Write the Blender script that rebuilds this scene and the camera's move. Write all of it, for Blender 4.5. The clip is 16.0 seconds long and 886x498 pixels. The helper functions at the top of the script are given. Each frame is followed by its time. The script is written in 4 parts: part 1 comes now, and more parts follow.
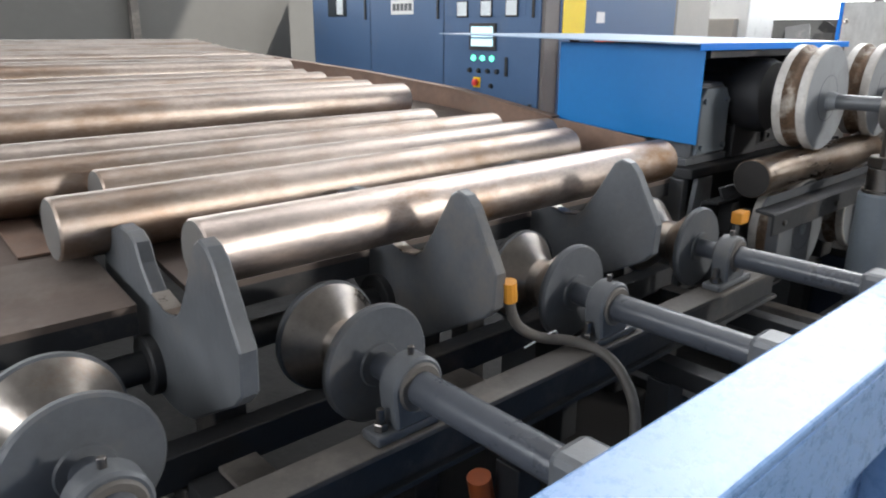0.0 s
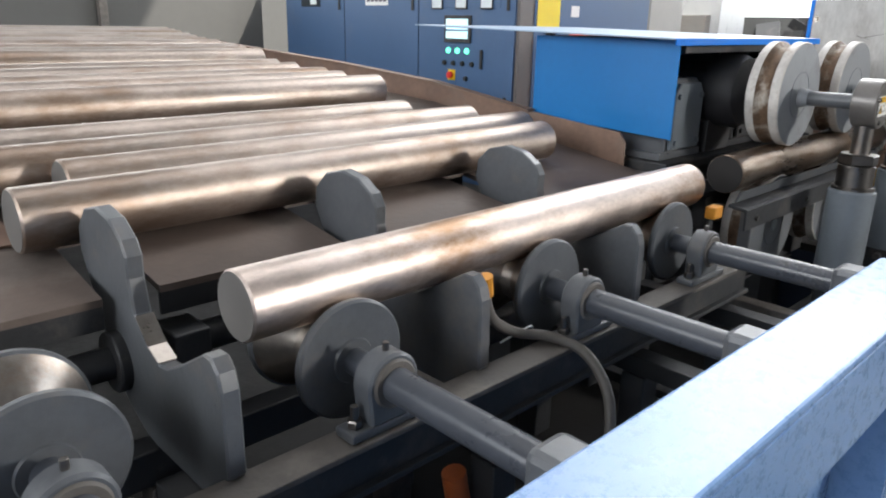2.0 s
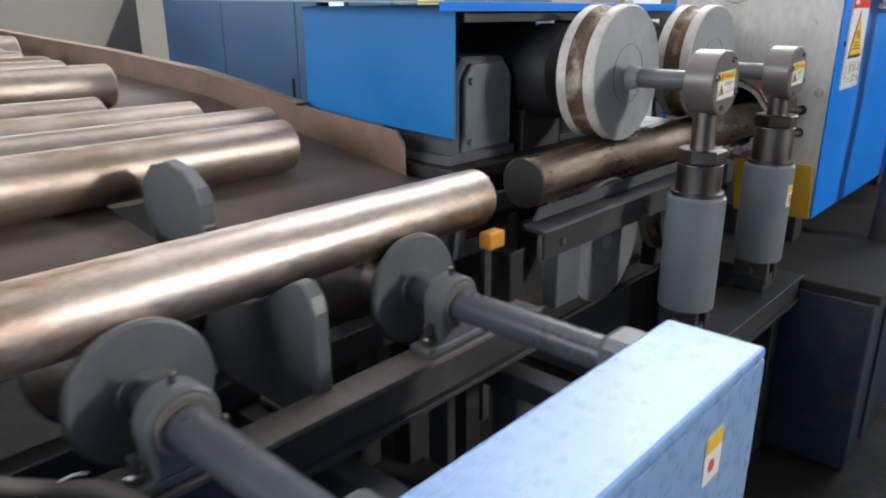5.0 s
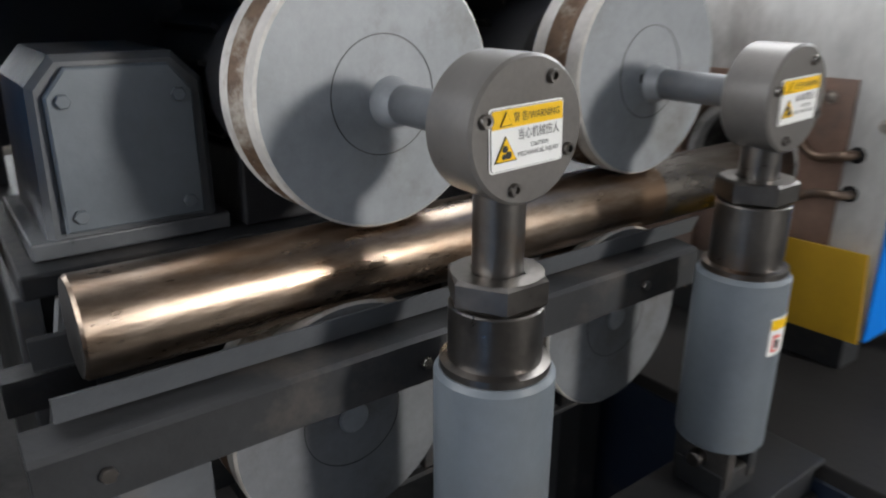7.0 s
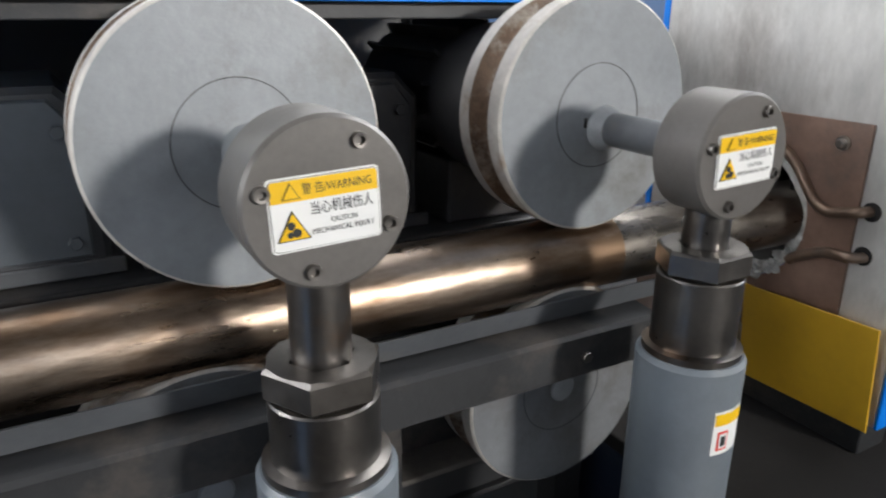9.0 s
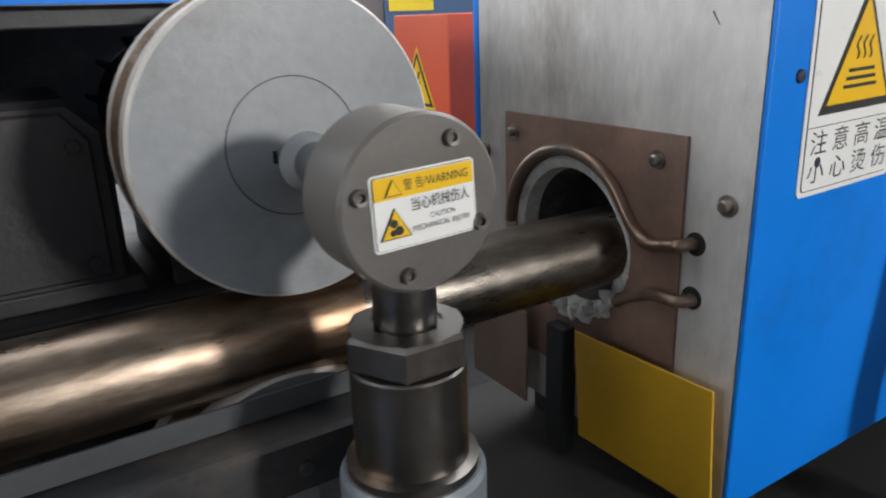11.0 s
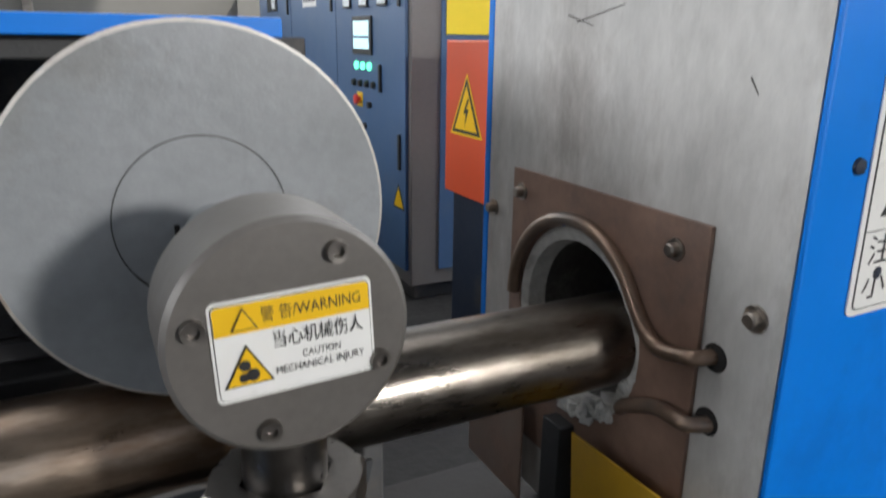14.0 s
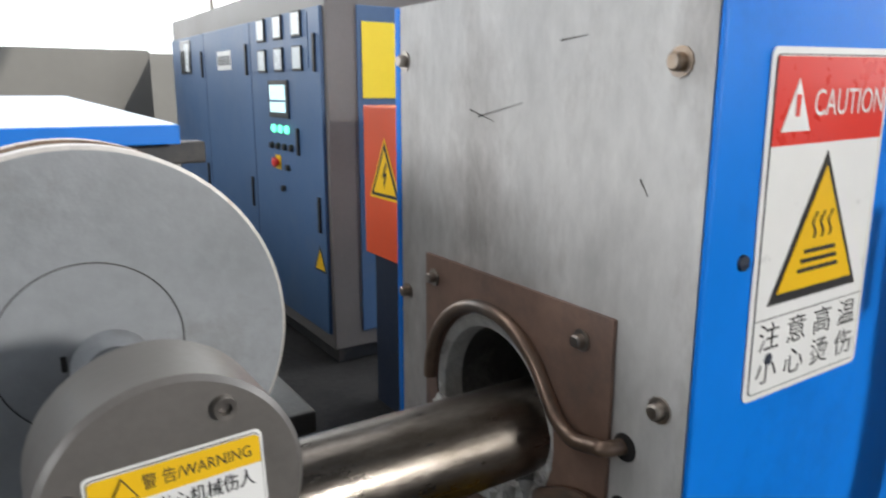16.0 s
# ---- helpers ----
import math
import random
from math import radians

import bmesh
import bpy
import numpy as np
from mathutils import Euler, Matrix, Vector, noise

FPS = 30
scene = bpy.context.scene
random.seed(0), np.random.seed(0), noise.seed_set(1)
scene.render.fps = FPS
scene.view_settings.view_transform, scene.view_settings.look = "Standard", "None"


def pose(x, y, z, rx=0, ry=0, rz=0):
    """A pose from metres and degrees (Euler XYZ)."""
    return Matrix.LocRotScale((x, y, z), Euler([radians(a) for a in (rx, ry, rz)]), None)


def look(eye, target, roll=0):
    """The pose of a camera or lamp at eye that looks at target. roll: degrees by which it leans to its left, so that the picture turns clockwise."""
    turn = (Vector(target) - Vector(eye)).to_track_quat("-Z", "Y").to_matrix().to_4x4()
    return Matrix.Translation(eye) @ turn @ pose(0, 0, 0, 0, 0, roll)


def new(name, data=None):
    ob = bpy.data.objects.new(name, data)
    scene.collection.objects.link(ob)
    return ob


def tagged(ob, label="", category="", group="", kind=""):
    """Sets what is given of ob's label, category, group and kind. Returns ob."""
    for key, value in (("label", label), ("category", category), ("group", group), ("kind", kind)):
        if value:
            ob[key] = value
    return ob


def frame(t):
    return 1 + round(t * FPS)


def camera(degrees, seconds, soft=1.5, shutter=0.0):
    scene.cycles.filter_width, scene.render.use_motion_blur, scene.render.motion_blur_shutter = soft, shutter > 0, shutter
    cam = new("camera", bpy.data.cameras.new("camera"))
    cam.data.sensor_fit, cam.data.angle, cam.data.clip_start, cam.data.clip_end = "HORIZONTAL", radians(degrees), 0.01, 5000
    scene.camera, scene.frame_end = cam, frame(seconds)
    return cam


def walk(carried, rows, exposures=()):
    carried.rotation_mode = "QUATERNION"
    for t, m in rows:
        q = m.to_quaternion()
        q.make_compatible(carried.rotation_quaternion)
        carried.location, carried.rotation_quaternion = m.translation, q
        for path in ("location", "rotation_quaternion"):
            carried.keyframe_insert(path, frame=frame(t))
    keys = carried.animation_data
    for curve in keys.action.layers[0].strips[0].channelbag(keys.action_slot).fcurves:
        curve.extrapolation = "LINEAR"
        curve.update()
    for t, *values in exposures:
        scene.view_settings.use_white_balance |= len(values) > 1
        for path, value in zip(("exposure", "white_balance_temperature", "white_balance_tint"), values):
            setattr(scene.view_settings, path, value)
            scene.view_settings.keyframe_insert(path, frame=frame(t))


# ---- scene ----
cam = camera(63.9, 16.0, soft=2.0, shutter=0.5)
PATH = [
    (0, (0.2, -0.011, 1.545), (1.471, 1.416, 0.957), 0.3),
    (0.5, (0.206, -0.01, 1.543), (1.512, 1.382, 0.944), 0.5),
    (1, (0.207, -0.005, 1.545), (1.518, 1.381, 0.945), 0.5),
    (1.5, (0.207, 0.001, 1.542), (1.521, 1.383, 0.942), 0.8),
    (2, (0.208, 0.003, 1.542), (1.53, 1.375, 0.936), 1.2),
    (2.5, (0.219, -0.009, 1.541), (1.596, 1.308, 0.932), 1.5),
    (3, (0.287, -0.026, 1.534), (1.719, 1.213, 0.892), 1.0),
    (3.5, (0.402, -0.055, 1.523), (1.912, 1.107, 0.914), -0.4),
    (3.7, (0.453, -0.076, 1.527), (1.942, 1.099, 0.893), -0.9),
    (5.8, (1.325, 0.051, 1.48), (2.682, 1.383, 0.861), 0.3),
    (6, (1.43, 0.056, 1.484), (2.793, 1.369, 0.838), -0.1),
    (6.5, (1.762, 0.145, 1.466), (3.158, 1.419, 0.812), -0.4),
    (7, (2.023, 0.147, 1.465), (3.147, 1.659, 0.792), 0.2),
    (7.5, (2.193, 0.143, 1.464), (3.029, 1.771, 0.657), -0.3),
    (8, (2.229, 0.133, 1.475), (3.066, 1.798, 0.748), 0.7),
    (8.5, (2.265, 0.112, 1.493), (3.145, 1.799, 0.879), 0.3),
    (9, (2.28, 0.116, 1.493), (3.2, 1.769, 0.843), 0.4),
    (9.5, (2.345, 0.111, 1.483), (3.355, 1.692, 0.79), -1.3),
    (10, (2.457, 0.157, 1.486), (3.608, 1.667, 0.857), 0.4),
    (10.2, (2.493, 0.141, 1.471), (3.634, 1.686, 0.912), -2.0),
    (12.3, (2.824, 0.245, 1.476), (3.672, 1.911, 0.763), 2.2),
    (12.5, (2.819, 0.246, 1.475), (3.686, 1.907, 0.774), 2.5),
    (13, (2.817, 0.246, 1.473), (3.674, 1.91, 0.768), 1.6),
    (13.5, (2.818, 0.247, 1.475), (3.665, 1.916, 0.77), 1.3),
    (14, (2.82, 0.254, 1.5), (3.681, 1.965, 0.927), 0.8),
    (14.5, (2.815, 0.254, 1.523), (3.696, 1.982, 1.039), 1.0),
    (15, (2.814, 0.262, 1.544), (3.753, 1.984, 1.151), 1.2),
    (15.5, (2.824, 0.257, 1.553), (3.798, 1.967, 1.196), 0.4),
    (16, (2.843, 0.256, 1.549), (3.898, 1.897, 1.113), 0.1),
]
walk(cam, [(t, look(eye, target, roll)) for t, eye, target, roll in PATH],
     [(0, 0), (2.5, 0), (3.5, -0.22), (6, 0), (7.5, 0.1), (8, 0.24), (9, 0.3), (10, 0.08), (12.5, -0.1), (13.5, -0.1), (15, 0.0), (16, 0)])

# ---------------------------------------------------------------- light
FLOOR = 0.16
world = bpy.data.worlds.new("sky_world")
scene.world = world
world.use_nodes = True
wn = world.node_tree
sky = wn.nodes.new("ShaderNodeTexSky")
sky.sky_type = "NISHITA"
sky.sun_disc = False
sky.sun_elevation = radians(35)
sky.sun_rotation = radians(160)
wn.links.new(sky.outputs[0], wn.nodes["Background"].inputs[0])
wn.nodes["Background"].inputs[1].default_value = 0.15


def lamp(name, kind, energy, m, colour=(1, 1, 1), **kw):
    d = bpy.data.lights.new(name, kind)
    d.energy, d.color = energy, colour
    if kind == "SUN":
        d.angle = kw["angle"]
    else:
        d.shape, d.size, d.size_y = "RECTANGLE", kw["size"], kw["size_y"]
    ob = new(name, d)
    ob.matrix_world = m
    return ob


# sun through the open side of the hall behind the camera
lamp("sun", "SUN", 5.0, look((0, 0, 0), (-0.36, 0.85, -0.64)), (1.0, 0.95, 0.87), angle=radians(0.6))
# sky light standing in the openings of the hall
lamp("window_light_end", "AREA", 640, look((12.9, 1.5, 4.2), (0, 1.5, 1.6)), (0.92, 0.965, 1.0), size=9.0, size_y=4.4)
lamp("window_light_back", "AREA", 420, look((3.0, 9.75, 3.9), (3.0, 0, 1.2)), (0.92, 0.965, 1.0), size=14.0, size_y=3.0)
# added fill from -x for the furnace front; no window is known there
lamp("window_light_west", "AREA", 900, look((-8.6, 2.0, 4.4), (0, 1.6, 1.6)), (0.97, 0.98, 1.0), size=9.0, size_y=3.6)
lamp("gate_light", "AREA", 640, look((6.0, -8.3, 3.5), (2.7, 1, 1.2)), (1.0, 0.97, 0.93), size=0.9, size_y=0.7)
lamp("roof_light", "AREA", 150, look((1.5, 3.0, 6.9), (1.5, 3.0, 0)), (1.0, 0.98, 0.96), size=9.0, size_y=1.6)
lamp("roof_light_far", "AREA", 1000, look((9.5, 3.3, 6.9), (9.5, 3.3, 0)), (0.98, 0.99, 1.0), size=6.4, size_y=4.6)


# ---------------------------------------------------------------- materials
def material(name, colour, rough=0.5, metal=0.0, var=0.25, scale=6.0, fine=60.0, bump=0.15, stain=None, stain_at=0.62,
             stretch=(1, 1, 1), spec=0.5, emit=0.0, coat=0.0, rough_var=0.12):
    m = bpy.data.materials.new(name)
    m.use_nodes = True
    nt = m.node_tree
    n, l = nt.nodes, nt.links
    b = n["Principled BSDF"]
    b.inputs["Metallic"].default_value = metal
    b.inputs["Specular IOR Level"].default_value = spec
    b.inputs["Coat Weight"].default_value = coat
    tc, mp = n.new("ShaderNodeTexCoord"), n.new("ShaderNodeMapping")
    mp.inputs["Scale"].default_value = stretch
    l.new(tc.outputs["Object"], mp.inputs["Vector"])
    info = n.new("ShaderNodeObjectInfo")
    shift = n.new("ShaderNodeVectorMath")
    shift.operation = "ADD"
    wide = n.new("ShaderNodeVectorMath")
    wide.operation = "SCALE"
    comb = n.new("ShaderNodeCombineXYZ")
    for k in range(3):
        l.new(info.outputs["Random"], comb.inputs[k])
    l.new(comb.outputs[0], wide.inputs[0])
    wide.inputs["Scale"].default_value = 7.0
    l.new(mp.outputs[0], shift.inputs[0])
    l.new(wide.outputs[0], shift.inputs[1])
    big, small = n.new("ShaderNodeTexNoise"), n.new("ShaderNodeTexNoise")
    for t, s, d in ((big, scale, 6), (small, fine, 5)):
        t.inputs["Scale"].default_value = s
        t.inputs["Detail"].default_value = d
        t.inputs["Roughness"].default_value = 0.62
        l.new(shift.outputs[0], t.inputs["Vector"])
    mixn = n.new("ShaderNodeMath")
    mixn.operation = "MULTIPLY_ADD"
    l.new(small.outputs[0], mixn.inputs[0])
    mixn.inputs[1].default_value = 0.45
    l.new(big.outputs[0], mixn.inputs[2])
    ramp = n.new("ShaderNodeValToRGB")
    e = ramp.color_ramp.elements
    e[0].position, e[1].position = 0.45, 1.0
    lo = [max(0, c * (1 - var)) for c in colour]
    hi = [min(1, c * (1 + var)) for c in colour]
    e[0].color, e[1].color = (*lo, 1), (*hi, 1)
    l.new(mixn.outputs[0], ramp.inputs[0])
    last = ramp.outputs[0]
    if stain:
        st = n.new("ShaderNodeTexNoise")
        st.inputs["Scale"].default_value = scale * 0.55
        st.inputs["Detail"].default_value = 8
        st.inputs["Roughness"].default_value = 0.7
        off = n.new("ShaderNodeVectorMath")
        off.inputs[1].default_value = (3.1, 1.7, 5.3)
        l.new(shift.outputs[0], off.inputs[0])
        l.new(off.outputs[0], st.inputs["Vector"])
        sr = n.new("ShaderNodeValToRGB")
        sr.color_ramp.elements[0].position, sr.color_ramp.elements[1].position = stain_at - 0.08, stain_at + 0.08
        l.new(st.outputs[0], sr.inputs[0])
        mx = n.new("ShaderNodeMix")
        mx.data_type = "RGBA"
        l.new(sr.outputs[0], mx.inputs[0])
        l.new(last, mx.inputs[6])
        mx.inputs[7].default_value = (*stain, 1)
        last = mx.outputs[2]
    l.new(last, b.inputs["Base Color"])
    rr = n.new("ShaderNodeMapRange")
    rr.inputs[1].default_value, rr.inputs[2].default_value = 0.4, 1.0
    rr.inputs[3].default_value, rr.inputs[4].default_value = max(0.04, rough - rough_var), min(1, rough + rough_var)
    l.new(mixn.outputs[0], rr.inputs[0])
    l.new(rr.outputs[0], b.inputs["Roughness"])
    bp = n.new("ShaderNodeBump")
    bp.inputs["Strength"].default_value = bump
    bp.inputs["Distance"].default_value = 0.004
    l.new(small.outputs[0], bp.inputs["Height"])
    l.new(bp.outputs[0], b.inputs["Normal"])
    if emit:
        b.inputs["Emission Color"].default_value = (*colour, 1)
        b.inputs["Emission Strength"].default_value = emit
    return m


BAR = material("turned_bar_steel", (0.53, 0.445, 0.39), 0.42, 1.0, 0.32, 6, 110, 0.18, (0.31, 0.19, 0.105), 0.57, (0.5, 1, 1), rough_var=0.10)
BAR_HOT = material("scaled_bar_steel", (0.33, 0.265, 0.21), 0.30, 1.0, 0.45, 14, 150, 0.16, (0.19, 0.125, 0.08), 0.54, (0.3, 1, 1), rough_var=0.12)
BAR_STAINED = material("heat_stained_bar_steel", (0.57, 0.485, 0.43), 0.42, 1.0, 0.34, 8, 120, 0.20, (0.29, 0.175, 0.10), 0.57, (0.5, 1, 1), rough_var=0.12)
BAR_STORED = material("stored_bar_steel", (0.47, 0.40, 0.35), 0.46, 1.0, 0.34, 6, 110, 0.20, (0.29, 0.205, 0.15), 0.56, (0.5, 1, 1), rough_var=0.10)
BAR_SCALED = material("dark_heat_scale", (0.175, 0.158, 0.14), 0.28, 1.0, 0.42, 16, 150, 0.14, (0.10, 0.085, 0.07), 0.55, (0.3, 1, 1), rough_var=0.12)
SLATE = material("slate_shaft_paint", (0.058, 0.064, 0.076), 0.30, 0.0, 0.2, 8, 70, 0.10, (0.10, 0.095, 0.09), 0.64)
BAR_END = material("sawn_bar_end", (0.20, 0.19, 0.18), 0.55, 0.6, 0.15, 8, 200, 0.1)
PAINT = material("grey_machine_paint", (0.098, 0.104, 0.112), 0.36, 0.0, 0.22, 7, 70, 0.15, (0.145, 0.132, 0.118), 0.62)
CYLINDER = material("blue_grey_cylinder_paint", (0.140, 0.160, 0.180), 0.38, 0.0, 0.15, 6, 70, 0.12, (0.13, 0.14, 0.15), 0.60)
PAINT_LIGHT = material("pale_grey_paint", (0.285, 0.30, 0.315), 0.40, 0.0, 0.18, 9, 80, 0.14, (0.185, 0.182, 0.178), 0.585)
# shaded copy of the pale grey, for the wheels below the bar
PAINT_SHADED = material("oily_grey_paint", (0.165, 0.172, 0.182), 0.40, 0.0, 0.22, 9, 80, 0.14, (0.11, 0.105, 0.10), 0.57)
# paint of dark parts; also carries the shade low in the machine
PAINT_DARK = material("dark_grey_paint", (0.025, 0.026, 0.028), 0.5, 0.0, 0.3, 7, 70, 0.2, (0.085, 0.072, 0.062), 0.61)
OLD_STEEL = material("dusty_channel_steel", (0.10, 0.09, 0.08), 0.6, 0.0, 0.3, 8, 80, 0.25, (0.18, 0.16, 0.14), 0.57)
WORN = material("worn_roller_steel", (0.42, 0.38, 0.34), 0.33, 1.0, 0.25, 10, 90, 0.12, (0.36, 0.24, 0.15), 0.62)
STEEL = material("machined_steel", (0.185, 0.172, 0.16), 0.33, 1.0, 0.2, 10, 120, 0.10, (0.24, 0.17, 0.12), 0.68)
BRIGHT = material("bright_steel", (0.60, 0.59, 0.57), 0.22, 1.0, 0.15, 20, 150, 0.05)
CAPGREY = material("grey_blasted_cap", (0.15, 0.14, 0.13), 0.35, 0.3, 0.18, 8, 150, 0.035)
GROOVE = material("worn_groove_rust", (0.15, 0.095, 0.06), 0.6, 0.3, 0.45, 30, 120, 0.4, (0.45, 0.40, 0.34), 0.58)
RIM = material("scuffed_wheel_rim", (0.55, 0.52, 0.48), 0.5, 0.1, 0.25, 25, 110, 0.3, (0.30, 0.20, 0.13), 0.62)
RUST = material("rusty_brown_plate", (0.20, 0.125, 0.09), 0.62, 0.1, 0.35, 6, 60, 0.3, (0.20, 0.15, 0.12), 0.58)
DECK = material("brown_deck_plate", (0.12, 0.092, 0.077), 0.55, 0.1, 0.3, 5, 60, 0.25, (0.19, 0.165, 0.145), 0.58)
BLUE = material("bright_blue_paint", (0.0, 0.195, 0.74), 0.40, 0.0, 0.08, 4, 50, 0.06, (0.002, 0.15, 0.58), 0.66, spec=0.28)
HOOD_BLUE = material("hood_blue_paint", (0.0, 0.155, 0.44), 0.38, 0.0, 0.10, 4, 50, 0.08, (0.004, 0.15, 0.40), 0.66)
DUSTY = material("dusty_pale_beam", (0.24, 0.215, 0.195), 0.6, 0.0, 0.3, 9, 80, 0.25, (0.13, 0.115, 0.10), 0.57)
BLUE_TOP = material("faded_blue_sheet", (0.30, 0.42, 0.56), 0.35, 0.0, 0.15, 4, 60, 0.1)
GUARD = material("light_blue_enamel", (0.20, 0.35, 0.62), 0.28, 0.0, 0.08, 40, 320, 0.05, (0.19, 0.335, 0.595), 0.68, rough_var=0.05)
CABINET = material("cabinet_blue_paint", (0.060, 0.125, 0.245), 0.42, 0.0, 0.10, 3, 60, 0.08, (0.09, 0.14, 0.23), 0.64)
CAB_GREY = material("cabinet_grey_brown", (0.17, 0.155, 0.145), 0.45, 0.0, 0.12, 3, 60, 0.1)
BEIGE = material("beige_cabinet_paint", (0.42, 0.39, 0.35), 0.5, 0.0, 0.10, 4, 60, 0.08)
BASE_BLUE = material("dark_blue_base_paint", (0.009, 0.018, 0.040), 0.55, 0.0, 0.3, 5, 60, 0.2, (0.05, 0.05, 0.05), 0.6)
BOARD = material("grey_fibre_board", (0.53, 0.515, 0.49), 0.52, 0.0, 0.26, 7, 55, 0.25, (0.34, 0.315, 0.29), 0.55, (1, 1, 0.45))
COPPER = material("oxidised_copper_plate", (0.29, 0.185, 0.14), 0.42, 0.3, 0.30, 7, 50, 0.12, (0.16, 0.125, 0.11), 0.57)
COPPER_PIPE = material("dull_copper_pipe", (0.27, 0.19, 0.14), 0.38, 0.7, 0.3, 12, 80, 0.15, (0.18, 0.17, 0.16), 0.58)
LINING = material("white_refractory", (0.62, 0.61, 0.58), 0.9, 0.0, 0.25, 30, 90, 0.8, (0.3, 0.28, 0.26), 0.63)
# black of holes; also shade put into sheet, shelf and bar ends
SHADE_BLACK = material("black_cavity", (0.02, 0.018, 0.017), 0.9, 0.0, 0.3, 10, 60, 0.3)
YELLOW = material("yellow_sheet", (0.62, 0.36, 0.02), 0.42, 0.0, 0.08, 4, 60, 0.08, (0.5, 0.29, 0.03), 0.62)
SIGN_YELLOW = material("sign_yellow", (0.86, 0.52, 0.01), 0.35, 0.0, 0.04, 6, 60, 0.02)
PALE_YELLOW = material("yellow_plate", (0.95, 0.72, 0.03), 0.4, 0.0, 0.04, 6, 60, 0.02)
RED = material("orange_red_paint", (0.62, 0.085, 0.03), 0.38, 0.0, 0.10, 5, 60, 0.06)
SIGN_RED = material("sign_red", (0.75, 0.05, 0.035), 0.3, 0.0, 0.05, 6, 60, 0.02)
WHITE = material("sign_white", (0.82, 0.82, 0.80), 0.32, 0.0, 0.03, 6, 60, 0.02)
BLACK = material("print_black", (0.02, 0.02, 0.02), 0.5, 0.0, 0.05, 6, 60, 0.02)
RUBBER = material("dusty_black_rubber", (0.035, 0.034, 0.033), 0.6, 0.0, 0.35, 10, 90, 0.3, (0.09, 0.08, 0.07), 0.62)
MOTOR = material("dark_motor_casting", (0.024, 0.024, 0.027), 0.55, 0.0, 0.3, 8, 70, 0.3, (0.055, 0.046, 0.04), 0.60)
HOSE = material("grey_hose", (0.10, 0.09, 0.08), 0.55, 0.0, 0.25, 12, 80, 0.2)
ORANGE = material("orange_tape", (0.62, 0.26, 0.025), 0.5, 0.0, 0.15, 20, 90, 0.2)
ORANGE_PIPE = material("orange_conduit", (0.48, 0.11, 0.03), 0.5, 0.0, 0.2, 12, 80, 0.15)
CONCRETE = material("oily_concrete_floor", (0.017, 0.016, 0.0155), 0.72, 0.0, 0.6, 3.0, 26, 0.9, (0.010, 0.0095, 0.0095), 0.50, rough_var=0.20, spec=0.22)
WALLPAINT = material("dusty_grey_wall", (0.105, 0.103, 0.097), 0.75, 0.0, 0.15, 0.8, 12, 0.1, (0.15, 0.145, 0.14), 0.6)
ROOFING = material("grey_roof_sheet", (0.22, 0.22, 0.22), 0.7, 0.0, 0.15, 1, 20, 0.1)
GREEN_LAMP = material("green_lamp", (0.15, 1.0, 0.55), 0.3, 0.0, 0.0, 5, 50, 0.0, emit=2.2)
SCREEN = material("lit_screen", (0.62, 0.86, 0.92), 0.3, 0.0, 0.05, 5, 50, 0.0, emit=0.75)
DIAL = material("meter_face", (0.75, 0.80, 0.82), 0.25, 0.0, 0.04, 5, 50, 0.0)
HAZE = material("hazy_white_sky", (0.96, 0.98, 1.0), 1.0, 0.0, 0.02, 0.2, 2, 0.0, emit=1.25)
WET = material("wet_oil_film", (0.012, 0.0115, 0.011), 0.12, 0.0, 0.3, 14, 30, 1.0, rough_var=0.08, spec=0.22)
BORE = material("sooty_furnace_bore", (0.10, 0.095, 0.09), 0.8, 0.0, 0.4, 20, 80, 0.5, (0.25, 0.24, 0.23), 0.6)
# pale speckles: sunlight and glints put into the floor colour
SUN_SPECKLE = material("dried_pale_residue", (0.030, 0.029, 0.028), 0.30, 0.0, 0.6, 30, 90, 1.0, (0.24, 0.235, 0.23), 0.56, rough_var=0.2)
GLASS = material("dark_glass", (0.03, 0.04, 0.05), 0.08, 0.0, 0.1, 5, 50, 0.0)


# ---------------------------------------------------------------- building helpers
def thing(name, label, category, at=(0, 0, 0), group=""):
    ob = new(name)
    ob.location = at
    ob.empty_display_size = 0.05
    return tagged(ob, label, category, group)


def finish(bm, name, mat, smooth=False):
    me = bpy.data.meshes.new(name)
    bmesh.ops.recalc_face_normals(bm, faces=bm.faces[:])
    bm.to_mesh(me)
    bm.free()
    me.materials.append(mat)
    if smooth:
        me.polygons.foreach_set("use_smooth", [True] * len(me.polygons))
        me.set_sharp_from_angle(angle=radians(32))
    return me


def part(name, bm, mat, parent=None, label="", smooth=False):
    ob = new(name, finish(bm, name, mat, smooth))
    ob.parent = parent
    return tagged(ob, label)


def again(ob, m, parent=None):
    """Another part on the same mesh."""
    o = new(ob.name.split(".")[0], ob.data)
    o.parent = parent or ob.parent
    o.matrix_basis = m
    return o


def box(x0, x1, y0, y1, z0, z1, bevel=0.003, bm=None):
    bm = bm or bmesh.new()
    got = bmesh.ops.create_cube(bm, size=1)["verts"]
    for v in got:
        v.co = ((x0 + x1) / 2 + v.co.x * (x1 - x0), (y0 + y1) / 2 + v.co.y * (y1 - y0), (z0 + z1) / 2 + v.co.z * (z1 - z0))
    if bevel:
        bmesh.ops.bevel(bm, geom=list({e for v in got for e in v.link_edges}), offset=bevel, segments=2, affect="EDGES", profile=0.5)
    return bm


